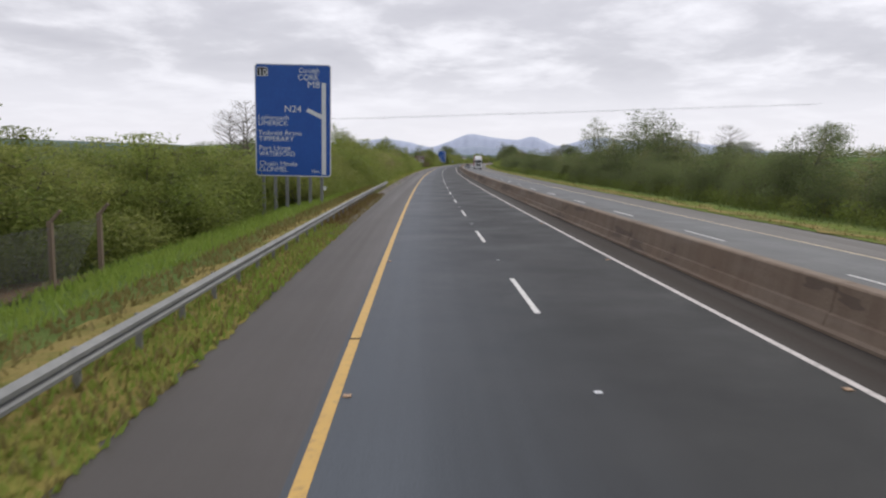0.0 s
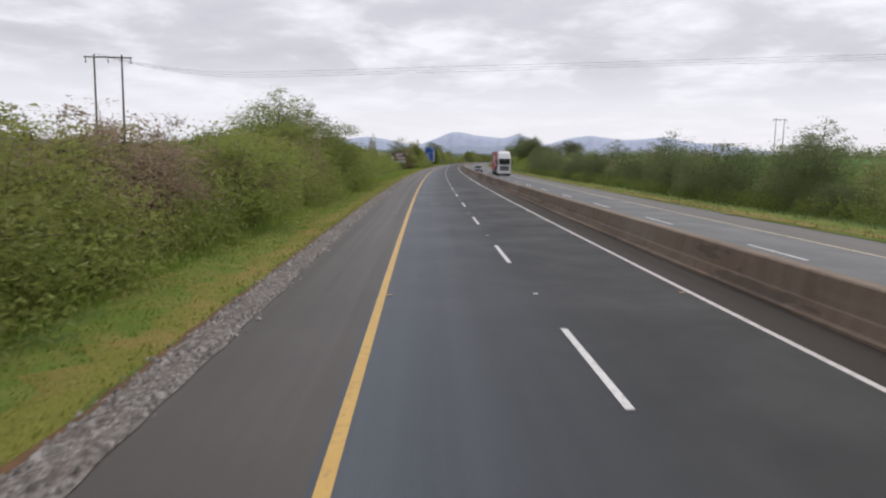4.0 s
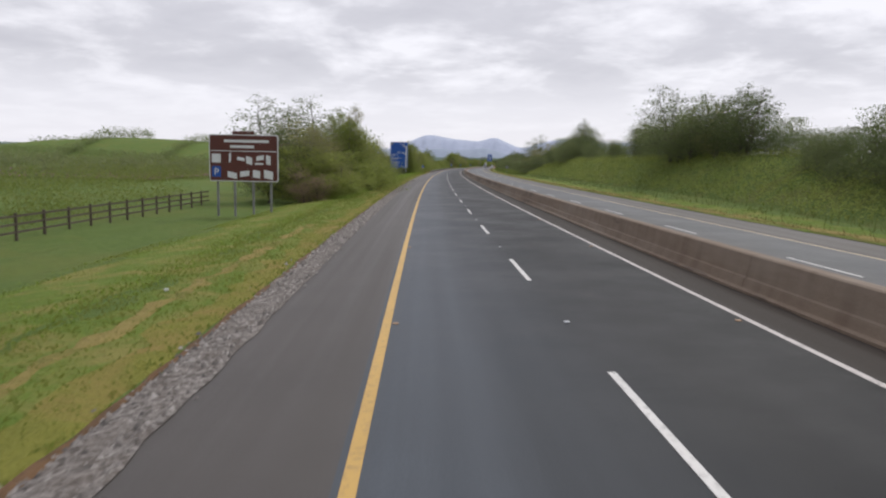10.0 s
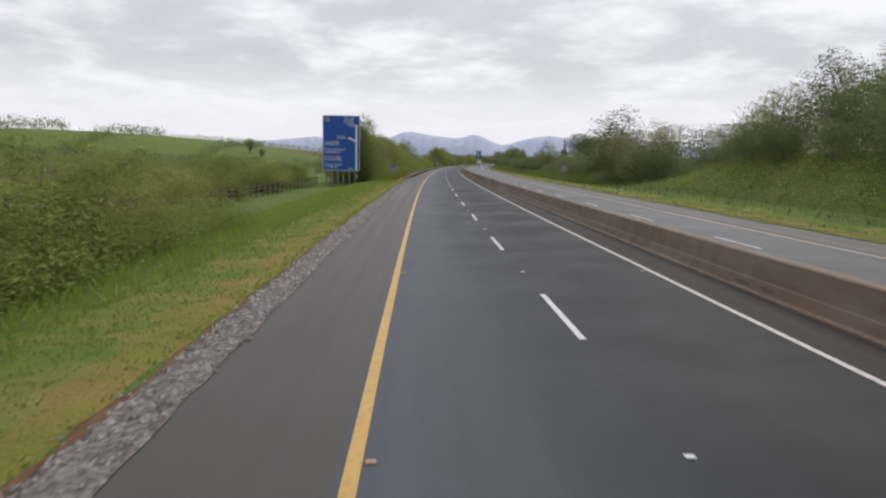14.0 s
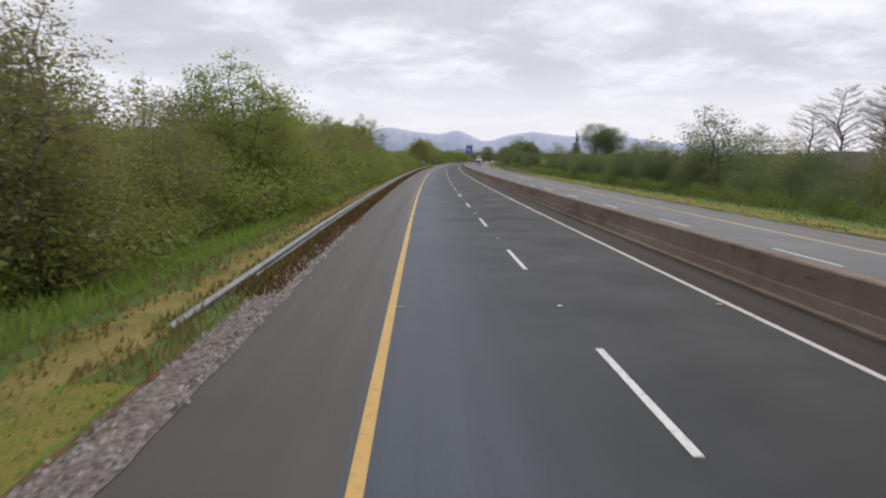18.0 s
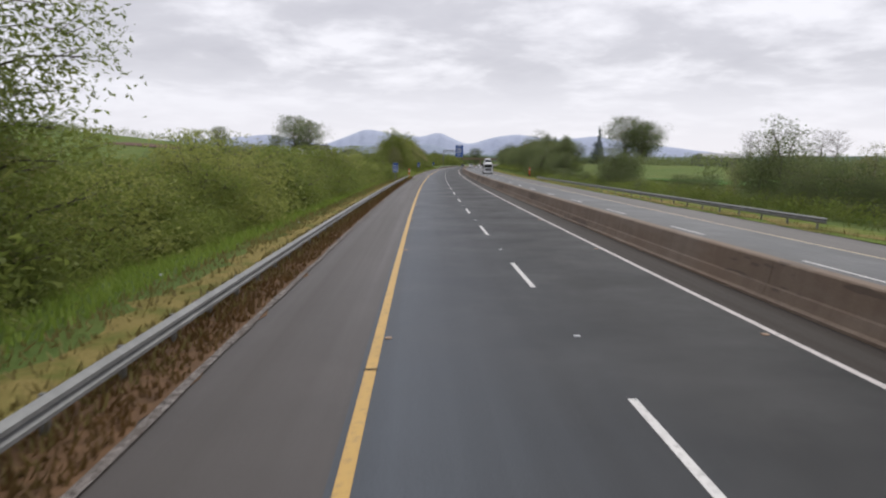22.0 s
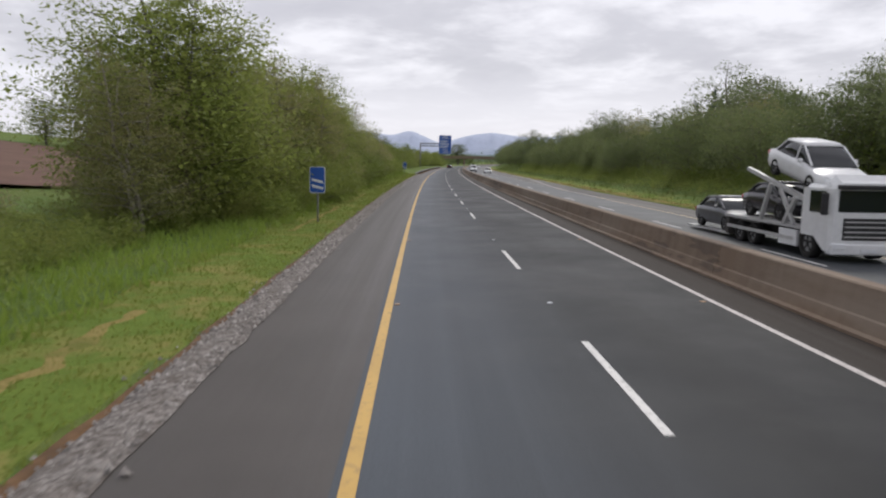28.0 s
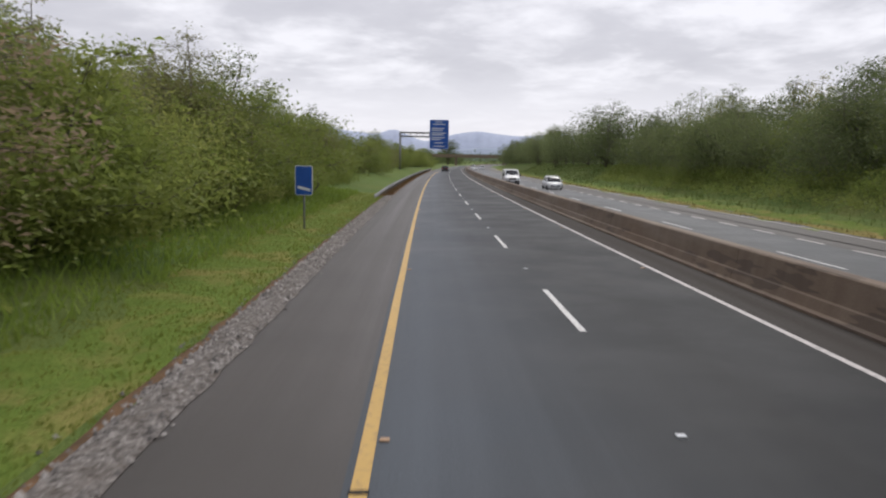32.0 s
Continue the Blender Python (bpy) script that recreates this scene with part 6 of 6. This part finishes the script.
_load = copy_thing(_white, on_road(810.9, 5.2, float(road_z(5.2)) + 2.38) @ Matrix.Rotation(radians(12.8), 4, "X") @ Matrix.Diagonal((0.97, 0.92, 1, 1)))
tagged(_load, "white hatchback car loaded on the transporter's upper deck")
_load = park(car("dark car loaded on the transporter's lower deck", M_CAR_DARK, L=4.0, H=1.4, suv=0.2), 812.6, 5.2, 1.02)
_load = copy_thing(_silver, on_road(817.3, 5.2, float(road_z(5.2)) + 0.2))
tagged(_load, "dark grey car loaded at the transporter's tail")


# ---- small things by the road ----
def chain_fence(s0, s1, w, height):
    t = tagged(new("wire_fence"), "rusty chain-link fence with concrete posts", "fence")
    n = int((s1 - s0) / 3) + 1
    pmesh = as_mesh(boxed(-0.07, 0.07, -0.07, 0.07, -0.5, height + 0.15, bevel=0.012), "post", M_CONCRETE)
    z0 = float(ground_z((s0 + s1) / 2, w))
    for i in range(n):
        ob = new("post", pmesh)
        ob.parent = t
        ob.matrix_basis = on_road(s0 + i * 3.0, w, z0)
        v, f = [], []
        x, y = plan(s0 + i * 3.0, w)
        tube_data([(float(x), float(y), z0 + height + 0.1), (float(x) + 0.3, float(y), z0 + height + 0.45)], [0.06, 0.05], 5, v, f)
        part("cranked_top", mesh_from("cranked_top", v, f, M_CONCRETE), None, t)
    v, f = [], []
    step = 0.14
    k = int((n - 1) * 3.0 / step)
    for i in range(k):
        for up in (1, -1):
            a, b = s0 + i * step, s0 + i * step + up * height
            if not s0 <= b <= s0 + (n - 1) * 3.0:
                continue
            xa, ya = plan(a, w)
            xb, yb = plan(b, w)
            tube_data([(float(xa), float(ya), z0), (float(xb), float(yb), z0 + height)], [0.006, 0.006], 3, v, f)
    part("wire_mesh", mesh_from("wire_mesh", v, f, M_POST), None, t)


chain_fence(8.0, 23.5, -18.6, 1.9)
field("bare_compound", 4, 24, -30, -18.9, M_SOIL, "bare brown soil behind the wire fence", 0.12)


def rail_fence(s0, s1, w):
    t = tagged(new("timber_fence"), "weathered timber post and rail fence beside the field", "fence")
    pmesh = as_mesh(boxed(-0.06, 0.06, -0.05, 0.05, -0.4, 1.25, bevel=0.01), "post", M_WOOD_POLE)
    s = s0
    while s <= s1:
        ob = new("post", pmesh)
        ob.parent = t
        ob.matrix_basis = on_road(s, w, float(ground_z(s, w)))
        s += 2.4
    for z in (0.35, 0.72, 1.1):
        pts = [(w - 0.02, z - 0.05), (w + 0.02, z - 0.05), (w + 0.02, z + 0.05), (w - 0.02, z + 0.05)]
        g = float(ground_z((s0 + s1) / 2, w))
        part("rail", sweep("rail", [(a, b + g) for a, b in pts], s0, s1, 4, M_WOOD_POLE, closed=True), None, t)


rail_fence(295, 345, -27.5)
rail_fence(430, 505, -25.5)


def house(s, w, turn, L=11.0, D=7.5, H=3.2, wall=(0.62, 0.6, 0.56), label="white rendered farmhouse with a dark slate roof"):
    t = tagged(new("farmhouse"), label, "house")
    m = simple("render_wall", wall, tuple(x * 1.1 for x in wall), 0.6, 0.9)
    slate = simple("slate_roof", (0.06, 0.062, 0.07), (0.1, 0.1, 0.11), 1.2, 0.7)
    part("wall", boxed(-L / 2, L / 2, -D / 2, D / 2, -1.5, H), m, t)
    v = [(-L / 2 - 0.3, -D / 2 - 0.3, H), (L / 2 + 0.3, -D / 2 - 0.3, H), (L / 2 + 0.3, D / 2 + 0.3, H), (-L / 2 - 0.3, D / 2 + 0.3, H), (-L / 2 - 0.3, 0, H + D * 0.42), (L / 2 + 0.3, 0, H + D * 0.42)]
    part("roof", mesh_from("roof", v, [(0, 1, 5, 4), (2, 3, 4, 5), (1, 2, 5), (3, 0, 4), (3, 2, 1, 0)], slate), None, t)
    for x in (-L * 0.4, L * 0.4):
        part("chimney", boxed(x - 0.4, x + 0.4, -0.35, 0.35, H + 1.5, H + D * 0.42 + 0.9), m, t)
    for x in (-L * 0.32, -L * 0.12, L * 0.12, L * 0.32):
        part("window", boxed(x - 0.5, x + 0.5, -D / 2 - 0.03, -D / 2 + 0.1, 1.0, 2.2), M_GLASS_DARK, t)
    part("door", boxed(-0.5, 0.5, -D / 2 - 0.04, -D / 2 + 0.1, 0.0, 2.1), M_TRIM, t)
    t.matrix_basis = on_road(s, w, float(ground_z(s, w)), turn)


house(985, -78, 20)
house(1005, -92, -30, 9, 7)
house(1030, -70, 60, 8, 6)


def barn(s, w, turn):
    t = tagged(new("farm_shed"), "long grey metal farm shed behind the hedge", "shed")
    m = simple("grey_cladding", (0.10, 0.105, 0.11), (0.16, 0.165, 0.17), 0.8, 0.6, 0.2, stretch=(4, 4, 0.3))
    part("wall", boxed(-11, 11, -5, 5, -1, 4.2), m, t)
    v = [(-11.3, -5.4, 4.2), (11.3, -5.4, 4.2), (11.3, 5.4, 4.2), (-11.3, 5.4, 4.2), (-11.3, 0, 6.2), (11.3, 0, 6.2)]
    part("roof", mesh_from("roof", v, [(0, 1, 5, 4), (2, 3, 4, 5), (1, 2, 5), (3, 0, 4), (3, 2, 1, 0)], simple("grey_sheet_roof", (0.2, 0.205, 0.21), (0.28, 0.285, 0.29), 0.8, 0.6)), None, t)
    for x in (-7, 0, 7):
        part("doorway", boxed(x - 1.8, x + 1.8, -5.04, -4.9, 0, 3.4), M_TRIM, t)
    t.matrix_basis = on_road(s, w, float(ground_z(s, w)), turn)


barn(953, 116, 20)


def overbridge(s):
    t = tagged(new("overbridge"), "concrete road bridge crossing over the motorway far ahead", "bridge")
    part("deck", boxed(-45, 45, -4.5, 4.5, 5.6, 6.9, bevel=0.05), M_CONCRETE, t, "concrete deck")
    for y in (-4.5, 4.3):
        part("parapet", boxed(-45, 45, y, y + 0.2, 6.9, 7.9), M_CONCRETE, t)
    for x in (-17.5, 17.5):
        part("pier", boxed(x - 0.6, x + 0.6, -3.5, 3.5, -1, 5.6, bevel=0.1), M_CONCRETE, t)
    for x0, x1 in ((-60, -44), (44, 60)):
        part("abutment", boxed(x0, x1, -5.5, 5.5, -2, 6.6, bevel=0.1), M_CONCRETE, t)
    t.matrix_basis = on_road(s, 0, 0)


overbridge(1420.0)

# litter and stones along the shoulder
_rng = random.Random(5)
_bit = as_mesh(boxed(-0.05, 0.05, -0.04, 0.04, 0.0, 0.05, bevel=0.012), "litter", M_SIGN_WHITE)
for s in (190, 221, 268, 300, 462, 480, 520, 640, 655):
    ob = new("litter", _bit)
    w = -14.5 - _rng.uniform(0, 2)
    ob.matrix_basis = on_road(s, w, float(ground_z(s, w)) + 0.06, _rng.uniform(0, 90))
    tagged(ob, "small scrap of white litter on the grass", "litter", "litter")
_drain = as_mesh(boxed(-0.2, 0.2, -0.2, 0.2, 0.0, 0.006), "drain_cover", M_CHASSIS)
for s in (96, 386, 491, 594):
    lay("drain_cover", _drain, s, -11.2)


def stones():
    rng = np.random.RandomState(8)
    n = 80000
    s = rng.uniform(0, 1, n)
    s = np.where(s < 0.71, 28 + (542 - 28) * s / 0.71, 753 + (956 - 753) * (s - 0.71) / 0.29)
    w = np.where(rng.uniform(0, 1, n) < 0.93, rng.uniform(-12.4, -11.64, n), rng.normal(-12.05, 0.36, n))
    keep = (w > -12.8) & (w < -11.45)
    s, w = s[keep], w[keep]
    n = len(s)
    x, y = plan(s, w)
    r = rng.uniform(0.02, 0.05, n) * np.where(rng.uniform(0, 1, n) < 0.12, 1.6, 1.0)
    z = np.where(w < -11.95, ground_z(s, w), road_z(w)) + 0.02
    base = np.array([(1, 0, 0), (-0.5, 0.87, 0), (-0.5, -0.87, 0), (0, 0, 1)])
    ang = rng.uniform(0, 6.28, n)
    ca, sa = np.cos(ang), np.sin(ang)
    v = np.zeros((n, 4, 3))
    for k in range(4):
        bx, by, bz = base[k] * 1.0
        jx, jy = rng.uniform(0.7, 1.3, n) * bx, rng.uniform(0.7, 1.3, n) * by
        v[:, k, 0] = x + r * (jx * ca - jy * sa) + (rng.normal(0, 0.3, n) * r if k == 3 else 0)
        v[:, k, 1] = y + r * (jx * sa + jy * ca)
        v[:, k, 2] = z + r * 1.1 * bz
    i0 = np.arange(n)[:, None] * 4
    f = np.concatenate([i0 + [[0, 1, 3]], i0 + [[1, 2, 3]], i0 + [[2, 0, 3]]])
    a = Mat("grey_stones", rough=0.9)
    isl = a.node("ShaderNodeNewGeometry").outputs["Random Per Island"]
    a.color(a.ramp(isl, (0.0, (0.08, 0.073, 0.07)), (1.0, (0.38, 0.355, 0.335)), (0.5, (0.22, 0.20, 0.185))))
    tagged(new("gravel_stones", cloud_mesh("gravel_stones", v.reshape(-1, 3), f, a.m)), "loose grey stones along the shoulder's edge", "gravel", kind="stuff")


stones()
